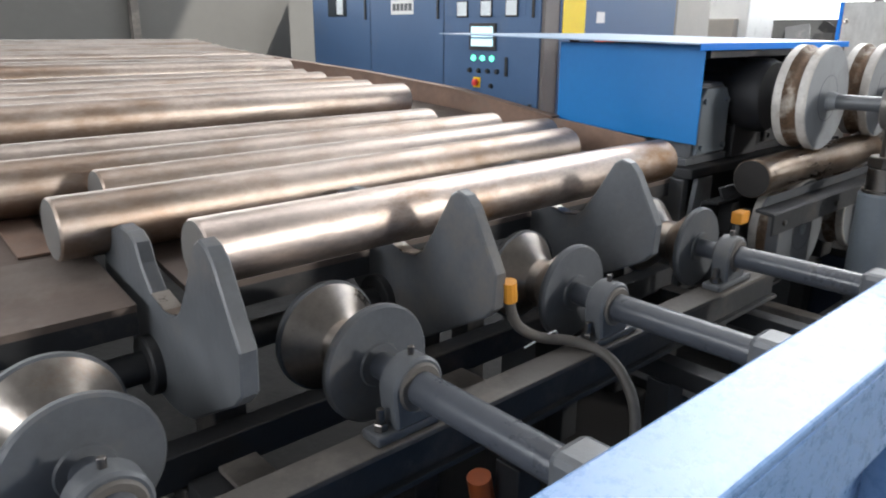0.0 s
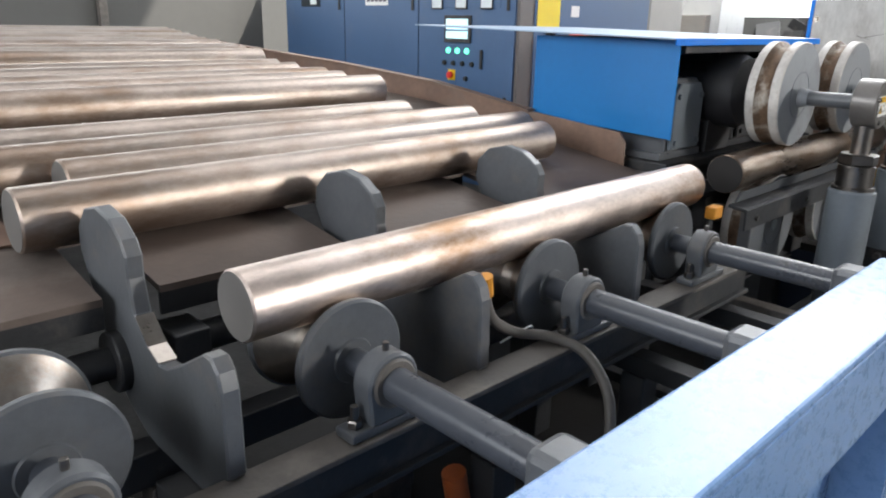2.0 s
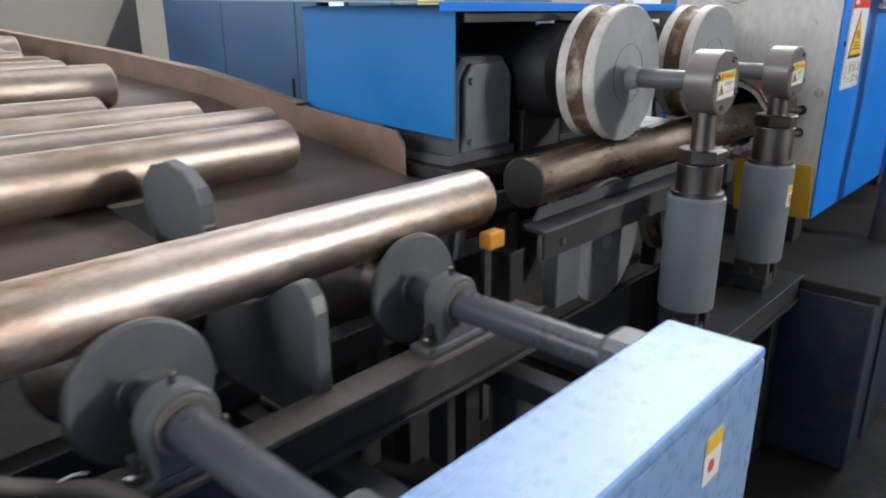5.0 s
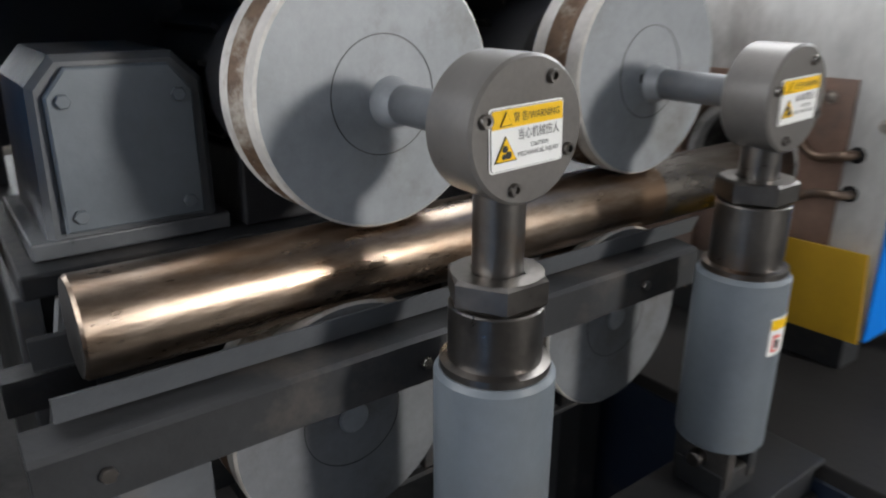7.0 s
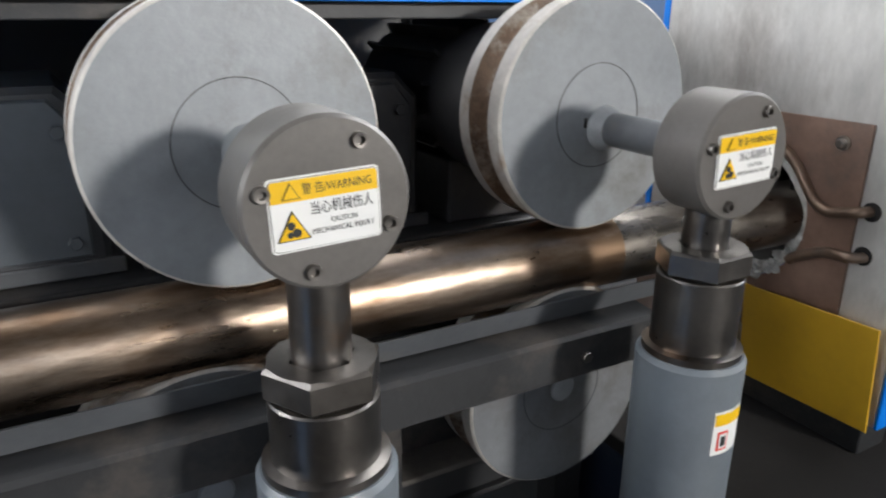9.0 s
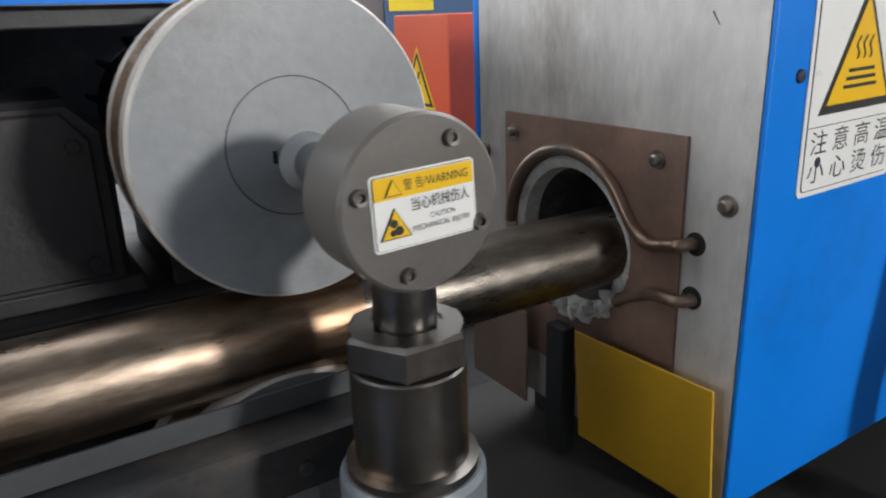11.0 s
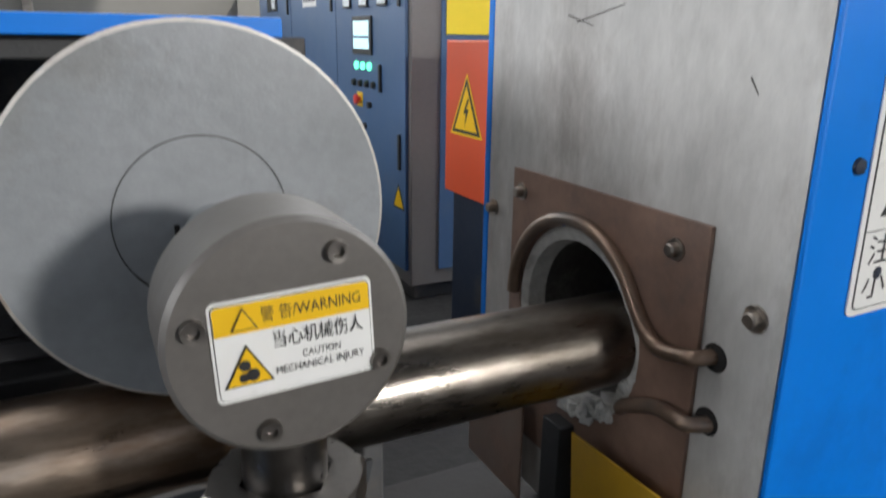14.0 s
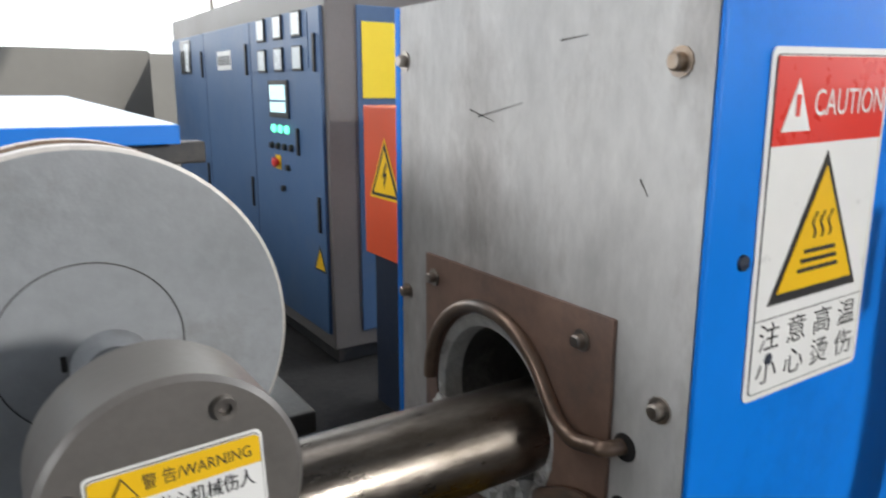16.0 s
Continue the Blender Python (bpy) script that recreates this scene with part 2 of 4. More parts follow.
def lathe(profile, a=(0, 0, 0), axis="Y", seg=48, bm=None, cap=True):
    """Turn a profile of (radius, along) about an axis through a."""
    bm = bm or bmesh.new()
    rings = []
    for r, h in profile:
        ring = []
        for k in range(seg):
            c, s = math.cos(2 * math.pi * k / seg) * r, math.sin(2 * math.pi * k / seg) * r
            p = {"X": (h, c, s), "Y": (c, h, s), "Z": (c, s, h)}[axis]
            ring.append(bm.verts.new(Vector(a) + Vector(p)))
        rings.append(ring)
    for u, v in zip(rings, rings[1:]):
        for k in range(seg):
            bm.faces.new((u[k], u[(k + 1) % seg], v[(k + 1) % seg], v[k]))
    for ring, r in ((rings[0], profile[0][0]), (rings[-1], profile[-1][0])):
        if cap and r > 0.0005:
            bm.faces.new(ring)
    return bm


def rod(r, h0, h1, a=(0, 0, 0), axis="Y", seg=32, c=0.002, bm=None):
    return lathe([(r - c, h0), (r, h0 + c), (r, h1 - c), (r - c, h1)], a, axis, seg, bm)


def prism(points, x0, x1, axis="X", bevel=0.002, bm=None):
    """A plate of an outline; points are (y, z) for axis X, (x, z) for Y, (x, y) for Z."""
    bm = bm or bmesh.new()

    def at(p, h):
        return {"X": (h, p[0], p[1]), "Y": (p[0], h, p[1]), "Z": (p[0], p[1], h)}[axis]
    lo = [bm.verts.new(at(p, x0)) for p in points]
    hi = [bm.verts.new(at(p, x1)) for p in points]
    fs = [bm.faces.new(lo), bm.faces.new(hi)]
    n = len(points)
    for k in range(n):
        bm.faces.new((lo[k], lo[(k + 1) % n], hi[(k + 1) % n], hi[k]))
    if bevel:
        bmesh.ops.recalc_face_normals(bm, faces=bm.faces[:])
        bmesh.ops.bevel(bm, geom=[e for f in fs for e in f.edges], offset=bevel, segments=1, affect="EDGES")
    return bm


def tube(points, r, seg=12, bm=None, steps=6):
    """A smooth round pipe through points."""
    bm = bm or bmesh.new()
    p = [Vector(q) for q in points]
    line = []
    for i in range(len(p) - 1):
        a, b, c, d = p[max(i - 1, 0)], p[i], p[i + 1], p[min(i + 2, len(p) - 1)]
        for k in range(steps):
            t = k / steps
            line.append(0.5 * ((2 * b) + (c - a) * t + (2 * a - 5 * b + 4 * c - d) * t * t + (3 * b - a - 3 * c + d) * t ** 3))
    line.append(p[-1])
    rings, up = [], Vector((0.13, 0.21, 0.97))
    for i, q in enumerate(line):
        d = (line[min(i + 1, len(line) - 1)] - line[max(i - 1, 0)]).normalized()
        u = d.cross(up).normalized()
        w = u.cross(d)
        up = w
        rings.append([bm.verts.new(q + r * (math.cos(2 * math.pi * k / seg) * u + math.sin(2 * math.pi * k / seg) * w)) for k in range(seg)])
    for a, b in zip(rings, rings[1:]):
        for k in range(seg):
            bm.faces.new((a[k], a[(k + 1) % seg], b[(k + 1) % seg], b[k]))
    bm.faces.new(rings[0])
    bm.faces.new(rings[-1])
    return bm


def rounded(w, h, r, n=5):
    pts = []
    for cx, cy, a0 in ((w / 2 - r, h / 2 - r, 0), (-w / 2 + r, h / 2 - r, 90), (-w / 2 + r, -h / 2 + r, 180), (w / 2 - r, -h / 2 + r, 270)):
        for k in range(n + 1):
            a = radians(a0 + 90 * k / n)
            pts.append((cx + r * math.cos(a), cy + r * math.sin(a)))
    return pts


def flat(points, m, lift=0.0006, bm=None):
    """A thin printed shape: points in the sign's own plane, m its pose (x right, y up, z out)."""
    bm = bm or bmesh.new()
    lo = [bm.verts.new(m @ Vector((x, y, 0))) for x, y in points]
    hi = [bm.verts.new(m @ Vector((x, y, lift))) for x, y in points]
    bm.faces.new(hi)
    n = len(points)
    for k in range(n):
        bm.faces.new((lo[k], lo[(k + 1) % n], hi[(k + 1) % n], hi[k]))
    return bm


def lettering(text, size, m, mat, parent, width=None):
    """Words as a flat mesh, centred on m."""
    cu = bpy.data.curves.new("lettering", "FONT")
    cu.body, cu.size, cu.align_x, cu.align_y = text, size, "CENTER", "CENTER"
    cu.resolution_u = 3
    tmp = bpy.data.objects.new("lettering", cu)
    me = bpy.data.meshes.new_from_object(tmp)
    bpy.data.objects.remove(tmp)
    if len(me.vertices) == 0:
        return None
    if width:
        xs = [v.co.x for v in me.vertices]
        k = width / max(max(xs) - min(xs), 1e-6)
        me.transform(Matrix.Diagonal((k, 1, 1, 1)))
    me.transform(m)
    me.materials.clear()
    me.materials.append(mat)
    ob = new("lettering", me)
    ob.parent = parent
    return ob


def facing_y(x, y, z, tilt=0):
    """Pose of a sign that looks towards -y."""
    return pose(x, y, z, 90, 0, 0) @ pose(0, 0, 0, 0, 0, tilt)


def facing_x(x, y, z, tilt=0):
    """Pose of a sign that looks towards -x."""
    return pose(x, y, z, 90, 0, -90) @ pose(0, 0, 0, 0, 0, tilt)


def hexhead(r, h, a, axis="Z", bm=None):
    return lathe([(r * 0.95, 0), (r, h * 0.15), (r, h * 0.8), (r * 0.85, h)], a, axis, 6, bm)


# ---------------------------------------------------------------- the hall
def structure(name, bm, mat):
    return tagged(part(name, bm, mat), kind="structure")


structure("floor", box(-9, 13.3, -5.4, 10.3, FLOOR - 0.2, FLOOR, 0), CONCRETE)
# end wall with a wide window
structure("wall_east", box(13.0, 13.3, -5.2, 10.1, FLOOR, 1.75, 0), WALLPAINT)
structure("wall_east_upper", box(13.0, 13.3, -5.2, 10.1, 6.6, 7.2, 0), WALLPAINT)
# unseen west wall, left open halfway up for the added fill light
structure("wall_west", box(-9.0, -8.7, -5.2, 10.1, FLOOR, 2.4, 0), WALLPAINT)
structure("wall_west_upper", box(-9.0, -8.7, -5.2, 10.1, 6.4, 7.2, 0), WALLPAINT)
for k in range(7):
    structure("window_mullion_west", box(-8.9, -8.8, -4.6 + 2.2 * k, -4.5 + 2.2 * k, 2.4, 6.4, 0), OLD_STEEL)
structure("wall_north", box(-8.7, 13.0, 9.8, 10.1, FLOOR, 1.95, 0), WALLPAINT)
structure("wall_north_upper", box(-8.7, 13.0, 9.8, 10.1, 5.5, 7.2, 0), WALLPAINT)
# unseen south wall; its open gate is sized to bound the falling sun
structure("wall_south_left", box(-8.7, 0.4, -5.4, -5.1, FLOOR, 7.2, 0), WALLPAINT)
structure("wall_south_right", box(5.7, 13.0, -5.4, -5.1, FLOOR, 7.2, 0), WALLPAINT)
structure("wall_south_head", box(0.4, 5.7, -5.4, -5.1, 4.2, 7.2, 0), WALLPAINT)
# unseen panel added across the gate to shade the machine's lower parts
structure("gate_leaf", box(0.4, 5.7, -5.3, -5.2, FLOOR, 2.42, 0), PAINT_LIGHT)
bm = box(-8.7, 13.0, -5.1, -2.4, 7.0, 7.2, 0)
box(-8.7, 6.0, -2.4, 0.8, 7.0, 7.2, 0, bm)
box(-8.7, 13.0, 5.8, 9.8, 7.0, 7.2, 0, bm)
box(-8.7, 6.0, 0.8, 2.0, 7.0, 7.2, 0, bm)
box(-8.7, 6.0, 4.0, 5.8, 7.0, 7.2, 0, bm)
structure("ceiling", bm, ROOFING)
for k in range(7):
    structure("window_mullion_east", box(13.05, 13.15, -4.6 + 2.2 * k, -4.5 + 2.2 * k, 1.75, 6.6, 0), OLD_STEEL)
for k in range(8):
    structure("window_mullion_north", box(-7.5 + 2.6 * k, -7.46 + 2.6 * k, 9.9, 9.94, 1.95, 5.5, 0), OLD_STEEL)
# grey screen behind the rack, and the far partition
structure("screen_wall", box(-6.0, 4.1, 6.75, 6.81, FLOOR, 1.87, 0.004), WALLPAINT)
for x in (-2.4, 0.05, 2.5):
    structure("screen_post", box(x, x + 0.07, 6.68, 6.75, FLOOR, 1.89, 0.004), OLD_STEEL)
structure("partition_low", box(1.0, 4.2, 9.0, 9.08, FLOOR, 1.85, 0.004), OLD_STEEL)
structure("partition_high", box(4.2, 9.0, 9.0, 9.08, FLOOR, 1.95, 0.004), WALLPAINT)
# bright hazy sky outside the windows
structure("backdrop_north", box(-10, 14.5, 11.0, 11.1, 1.0, 8.0, 0), HAZE)
structure("backdrop_east", box(14.4, 14.5, -6.5, 11.0, 1.0, 8.0, 0), HAZE)


# ---------------------------------------------------------------- roller conveyor
LINE_Y, LINE_Z, BAR_R = 0.86, 1.160, 0.0535
AXIS_Z = 1.060
BEAM_Z = 0.990
ROLLER_X = (0.363, 0.780, 1.252, 1.716)
ARM_X = (0.556, 1.006, 1.475)


def conveyor_frame():
    f = thing("roller_conveyor", "dusty grey steel channel frame under the roller line", "machine frame", (0, 0, FLOOR))
    z = -FLOOR
    for name, x0, x1, y0, y1, top, h in (("front_beam", -0.8, 1.93, 0.678, 0.738, BEAM_Z, 0.07), ("long_beam", 1.93, 2.249, 0.93, 1.0, 0.765, 0.06),
                                         ("post_beam", 2.302, 3.10, 0.555, 0.70, 0.760, 0.07), ("back_beam", 2.302, 3.10, 0.99, 1.09, 0.760, 0.07)):
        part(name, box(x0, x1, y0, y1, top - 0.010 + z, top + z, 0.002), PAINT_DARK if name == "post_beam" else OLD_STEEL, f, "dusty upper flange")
        # web and lower flange darkened to stand for shade below the top
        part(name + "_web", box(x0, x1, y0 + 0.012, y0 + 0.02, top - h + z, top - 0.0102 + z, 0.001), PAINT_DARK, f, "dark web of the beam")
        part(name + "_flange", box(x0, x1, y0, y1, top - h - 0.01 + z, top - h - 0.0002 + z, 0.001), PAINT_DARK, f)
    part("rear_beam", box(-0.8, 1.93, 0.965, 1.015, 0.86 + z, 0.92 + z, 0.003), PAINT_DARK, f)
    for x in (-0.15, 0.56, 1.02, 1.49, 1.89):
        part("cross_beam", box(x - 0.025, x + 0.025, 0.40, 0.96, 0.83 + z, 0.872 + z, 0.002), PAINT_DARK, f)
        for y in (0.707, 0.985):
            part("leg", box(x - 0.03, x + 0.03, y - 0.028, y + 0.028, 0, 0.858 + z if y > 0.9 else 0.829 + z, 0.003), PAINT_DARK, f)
    part("cross_beam", box(2.25, 2.30, 0.46, 1.20, 0.715 + z, 0.76 + z, 0.003), DUSTY, f, "dusty pale cross beam")
    for x, y in ((2.275, 0.49), (2.275, 1.16), (3.06, 0.63), (3.06, 1.04)):
        part("leg", box(x - 0.03, x + 0.03, y - 0.03, y + 0.03, 0, 0.714 + z if x < 3 else 0.679 + z, 0.003), PAINT_DARK, f)
    # black sheet standing for shade below, and lower members seen between the rollers
    part("drip_tray", box(-0.7, 1.9, 0.42, 1.20, 0.55 + z, 0.56 + z, 0.002), SHADE_BLACK, f, "black sheet standing for the shade under the rollers")
    for x in (0.66, 1.12, 1.58):
        part("brace", box(x, x + 0.04, 0.44, 0.96, 0.73 + z, 0.75 + z, 0.002), PAINT_DARK, f)
        part("chair_plate", box(x - 0.08, x - 0.015, 0.765, 0.945, 0.878 + z, 0.888 + z, 0.002), OLD_STEEL, f)


def conveyor_roller(x):
    g = "rollers of the conveyor"
    f = thing("conveyor_roller", "grey hourglass conveyor roller with worn bright flanks", "roller", (x, LINE_Y, AXIS_Z), g)
    R, w = 0.094, 0.076
    part("roller_body", lathe([(0.020, -w - 0.004), (0.034, -w - 0.004), (0.036, -w), (R - 0.004, -w), (R, -w + 0.004), (R, -w + 0.012), (R - 0.004, -w + 0.015)], cap=False), PAINT, f, "grey painted flange", True)
    part("groove", lathe([(R - 0.004, -w + 0.015), (0.074, -0.042), (0.054, -0.022), (0.047, -0.012), (0.047, 0.012), (0.054, 0.022), (0.074, 0.042), (R - 0.004, w - 0.015)], cap=False),
         WORN, f, "worn bright steel flanks", True)
    part("roller_body", lathe([(R - 0.004, w - 0.015), (R, w - 0.012), (R, w - 0.004), (R - 0.004, w), (0.020, w)], cap=False), PAINT, f, "grey painted flange", True)
    part("shaft", lathe([(0.022, -0.455), (0.025, -0.452), (0.025, -0.168), (0.021, -0.166), (0.021, 0.17)]), SLATE, f, "slate grey painted steel shaft", True)

    return f


def pillow_block(x, y):
    f = thing("pillow_block", "dusty grey pillow block bearing bolted to the frame", "bearing", (x, y, BEAM_Z), "bearings of the rollers")
    h = AXIS_Z - BEAM_Z
    part("housing", prism([(-0.040, 0.013), (-0.042, 0.04)] + [(0.045 * math.cos(radians(a)), h + 0.045 * math.sin(radians(a))) for a in range(180, -1, -15)] + [(0.042, 0.04), (0.040, 0.013)],
                          -0.02, 0.02, "Y", 0.004), PAINT, f, "", True)
    part("foot", box(-0.075, 0.075, -0.021, 0.021, 0, 0.015, 0.004), PAINT, f)
    part("seal_ring", lathe([(0.025, -0.024), (0.034, -0.024), (0.037, -0.0205), (0.037, 0.0205), (0.034, 0.024), (0.025, 0.024)], (0, 0, h)), OLD_STEEL, f, "", True)
    for dx in (-0.056, 0.056):
        bm = hexhead(0.011, 0.012, (dx, 0, 0.015))
        rod(0.006, 0.027, 0.048, (dx, 0, 0), "Z", 10, 0.001, bm)
        part("bolt", bm, STEEL, f)
    part("grease_nipple", rod(0.005, h + 0.043, h + 0.057, (0, 0, 0), "Z", 10, 0.001), STEEL, f)
    return f


PIVOT_Y, PIVOT_Z = 1.067, 1.033


def lifting_arm(x):
    f = thing("lifting_arm", "grey forked steel lifting arm on the pivot shaft", "lifting arm", (x, PIVOT_Y, PIVOT_Z), "lifting arms")
    outline = [(-0.318, 0.130), (-0.314, 0.068), (-0.290, 0.045), (-0.14, -0.04), (-0.10, -0.052), (-0.05, -0.055), (0.0, -0.048), (0.10, 0.015), (0.185, 0.070), (0.200, 0.11), (0.185, 0.155), (0.145, 0.192),
               (0.095, 0.210), (0.05, 0.208), (0.026, 0.195), (0.012, 0.165), (-0.022, 0.126), (-0.075, 0.112), (-0.112, 0.116), (-0.132, 0.132), (-0.160, 0.172), (-0.205, 0.246), (-0.222, 0.256), (-0.243, 0.250), (-0.260, 0.233)]
    part("plate", prism(outline, -0.013, 0.013, "X", 0.003), PAINT, f, "grey painted forked plate")
    part("hub", lathe([(0.025, -0.03), (0.047, -0.03), (0.049, -0.027), (0.049, 0.027), (0.047, 0.03), (0.025, 0.03)], axis="X"), PAINT_DARK, f, "", True)
    part("wear_strip", prism([(-0.026, 0.1250), (-0.075, 0.1125), (-0.110, 0.1163), (-0.110, 0.1183), (-0.075, 0.1145), (-0.026, 0.1270)], -0.0135, 0.0135, "X", 0), WORN, f, "scraped bright steel edge")
    return f


def steel_bar(x0, x1, y, z, mat=BAR, label="bright turned round steel bar", group="steel bars", tilt=0.0):
    f = thing("steel_bar", label, "steel bar", ((x0 + x1) / 2, y, z), group)
    h = (x1 - x0) / 2
    bm = lathe([(BAR_R - 0.003, -h + 0.0005), (BAR_R, -h + 0.004), (BAR_R, -h * 0.4), (BAR_R, h * 0.4), (BAR_R, h - 0.004), (BAR_R - 0.003, h - 0.0005)], axis="X", seg=64)
    part("bar_body", bm, mat, f, "", True)
    for s in (-1, 1):
        part("bar_end", lathe([(BAR_R - 0.003, s * (h - 0.001)), (BAR_R - 0.003, s * h), (0.0001, s * h)], axis="X", seg=48), BAR_END, f, "dark sawn end face")
    f.rotation_euler = (random.uniform(0, 6), 0, tilt)
    return f


conveyor_frame()
for x in ROLLER_X:
    conveyor_roller(x)
    pillow_block(x, 0.708)
arms = [lifting_arm(x) for x in ARM_X]
f = thing("pivot_shaft", "dark grey steel pivot shaft behind the rollers", "shaft", (0, PIVOT_Y, PIVOT_Z))
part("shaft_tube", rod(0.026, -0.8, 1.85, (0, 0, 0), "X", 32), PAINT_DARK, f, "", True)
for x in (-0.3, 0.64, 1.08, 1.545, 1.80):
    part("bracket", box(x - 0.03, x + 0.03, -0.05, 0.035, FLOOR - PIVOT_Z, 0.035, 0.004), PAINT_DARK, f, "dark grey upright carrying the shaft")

moving_bar = steel_bar(0.598, 1.858, 0.995, 1.223, BAR_STAINED, label="bright turned round steel bar with brown heat stains")
feed_bar = steel_bar(2.105, 3.86, LINE_Y, LINE_Z, BAR_HOT, "brownish scaled round steel bar entering the furnace")
part("scaled_length", lathe([(BAR_R, 2.955 - 2.9825), (BAR_R + 0.0006, 2.965 - 2.9825), (BAR_R + 0.0006, 3.855 - 2.9825)], axis="X", seg=64, cap=False), BAR_SCALED, feed_bar, "dark heat-scaled length", True)
# end faces blackened: the shadow in the gap is put into their colour
for ob in feed_bar.children:
    if ob.name.startswith("bar_end"):
        ob.data.materials[0] = SHADE_BLACK


# ---------------------------------------------------------------- inclined rack with the stored bars
SLOPE, BEND = 0.138, 1.95


def deck_z(y):
    return 1.1675 + SLOPE * (min(y, BEND) - 1.255) + 0.055 * max(0, y - BEND)


rack = thing("bar_rack", "brown steel rack with an inclined deck holding bars", "storage rack", (0, 1.3, FLOOR))
o = Vector((0, 1.3, FLOOR))


def on_rack(pts):
    return [(y - o.y, z - o.z) for y, z in pts]


part("deck", prism(on_rack([(1.29, deck_z(1.29)), (BEND, deck_z(BEND)), (4.6, deck_z(4.6)), (4.6, deck_z(4.6) - 0.012), (BEND, deck_z(BEND) - 0.012), (1.29, deck_z(1.29) - 0.012)]), -2.6, 2.03, "X", 0), DECK, rack, "brown dusty deck plate")
for x0, x1 in ((-2.6, 0.525), (0.611, 0.965), (1.051, 1.432), (1.518, 2.03)):
    part("front_deck", prism(on_rack([(1.06, deck_z(1.06)), (1.29, deck_z(1.29)), (1.29, deck_z(1.29) - 0.012), (1.06, deck_z(1.06) - 0.012)]), x0, x1, "X", 0), DECK, rack, "brown dusty deck plate")
    part("front_lip", box(x0, x1, 1.062 - o.y, 1.070 - o.y, deck_z(1.06) - 0.05 - o.z, deck_z(1.06) - 0.012 - o.z, 0.001), PAINT_DARK, rack)
part("side_plate", prism(on_rack([(1.14, 1.215), (1.16, 1.245), (1.50, 1.274), (1.95, 1.333), (2.55, 1.372), (3.63, 1.421), (4.6, 1.478), (4.6, 1.38), (1.95, 1.23), (1.14, 1.13)]), 2.035, 2.043, "X", 0.001), RUST, rack, "rusty brown side plate with a bent rim")
part("side_rim", prism(on_rack([(1.50, 1.275), (1.95, 1.334), (2.55, 1.373), (3.63, 1.422), (4.6, 1.479), (4.6, 1.484), (3.63, 1.427), (2.55, 1.378), (1.95, 1.339), (1.50, 1.280)]), 2.015, 2.055, "X", 0), RUST, rack)
for x in (-2.0, -0.2, 1.75):
    for y in (1.6, 4.3):
        part("leg", box(x - 0.04, x + 0.04, y - 0.04 - o.y, y + 0.04 - o.y, 0, deck_z(y) - 0.02 - o.z, 0.003), PAINT_DARK, rack)
for x in (-1.2, 0.45, 1.75):
    part("runner", prism(on_rack([(1.30, deck_z(1.30) + 0.002), (BEND, deck_z(BEND) + 0.002), (4.5, deck_z(4.5) + 0.002), (4.5, deck_z(4.5) + 0.006), (BEND, deck_z(BEND) + 0.006), (1.30, deck_z(1.30) + 0.006)]), x - 0.03, x + 0.03, "X", 0), RUST, rack)

STORED = [(0.465, 1.82, 1.266, 0.016), (0.575, 1.852, 1.376, 0.004), (0.30, 1.73, 1.485, 0.0), (0.28, 1.57, 1.594, 0.0), (0.42, 1.74, 1.925, 0.004), (0.36, 1.67, 2.036, 0.0), (0.37, 1.675, 2.148, 0.0), (0.36, 1.66, 2.31, 0.0),
          (0.35, 1.65, 2.42, 0.0), (0.50, 1.81, 2.82, -0.006), (0.49, 1.80, 2.932, 0.0), (0.51, 1.82, 3.045, 0.0), (0.53, 1.84, 3.25, 0.0), (0.52, 1.83, 3.362, 0.0), (0.55, 1.85, 3.50, 0.005), (0.57, 1.88, 3.64, 0.0),
          (0.60, 1.90, 3.78, 0.0), (0.62, 1.92, 3.90, 0.0), (0.63, 1.937, 4.03, 0.0)]
for x0, x1, y, turn in STORED:
    steel_bar(x0, x1, y, deck_z(y) + 0.006 + BAR_R / math.cos(math.atan(SLOPE)), BAR_STORED, label="turned round steel bar lying on the rack", group="bars on the rack", tilt=turn)


# ---------------------------------------------------------------- blue guard along the drive shafts
g = thing("guard_cover", "light blue enamelled steel guard cover beside the rollers", "machine guard", (0, 0.3025, FLOOR))
z = -FLOOR
part("cover", box(-1.4, 1.751, -0.0625, 0.0625, 1.107 + z, 1.122 + z, 0.005), GUARD, g, "light blue top of the cover")
part("front_skirt", box(-1.4, 1.7505, -0.0625, -0.055, 0.955 + z, 1.1069 + z, 0.002), GUARD, g)
part("back_skirt", box(-1.4, 1.7505, 0.055, 0.0625, 1.094 + z, 1.1069 + z, 0.001), GUARD, g)
part("end_post", box(1.600, 1.7505, -0.0624, -0.045, 0, 0.9549 + z, 0.003), GUARD, g)
part("end_plate", box(1.738, 1.7507, -0.0448, 0.062, 0, 1.1069 + z, 0.003), GUARD, g)
part("panel", box(-1.4, 1.5998, 0.030, 0.036, 0.02, 1.10 + z, 0.001), GUARD, g, "recessed blue panel")
part("panel_strip", box(1.588, 1.5998, -0.061, 0.0298, 0.02, 0.9548 + z, 0.002), GUARD, g)
part("sill", box(-1.4, 1.5998, -0.0624, 0.062, 0.0, 0.0198, 0.002), GUARD, g)
m = facing_y(1.617, -0.0631, 1.042 + z)
part("sticker", flat(rounded(0.044, 0.062, 0.004), m), WHITE, g, "white warning sticker with a yellow band")
part("sticker_band", flat([(-0.020, 0.010), (0.020, 0.010), (0.020, 0.028), (-0.020, 0.028)], m @ pose(0, 0, 0.0008)), SIGN_YELLOW, g)
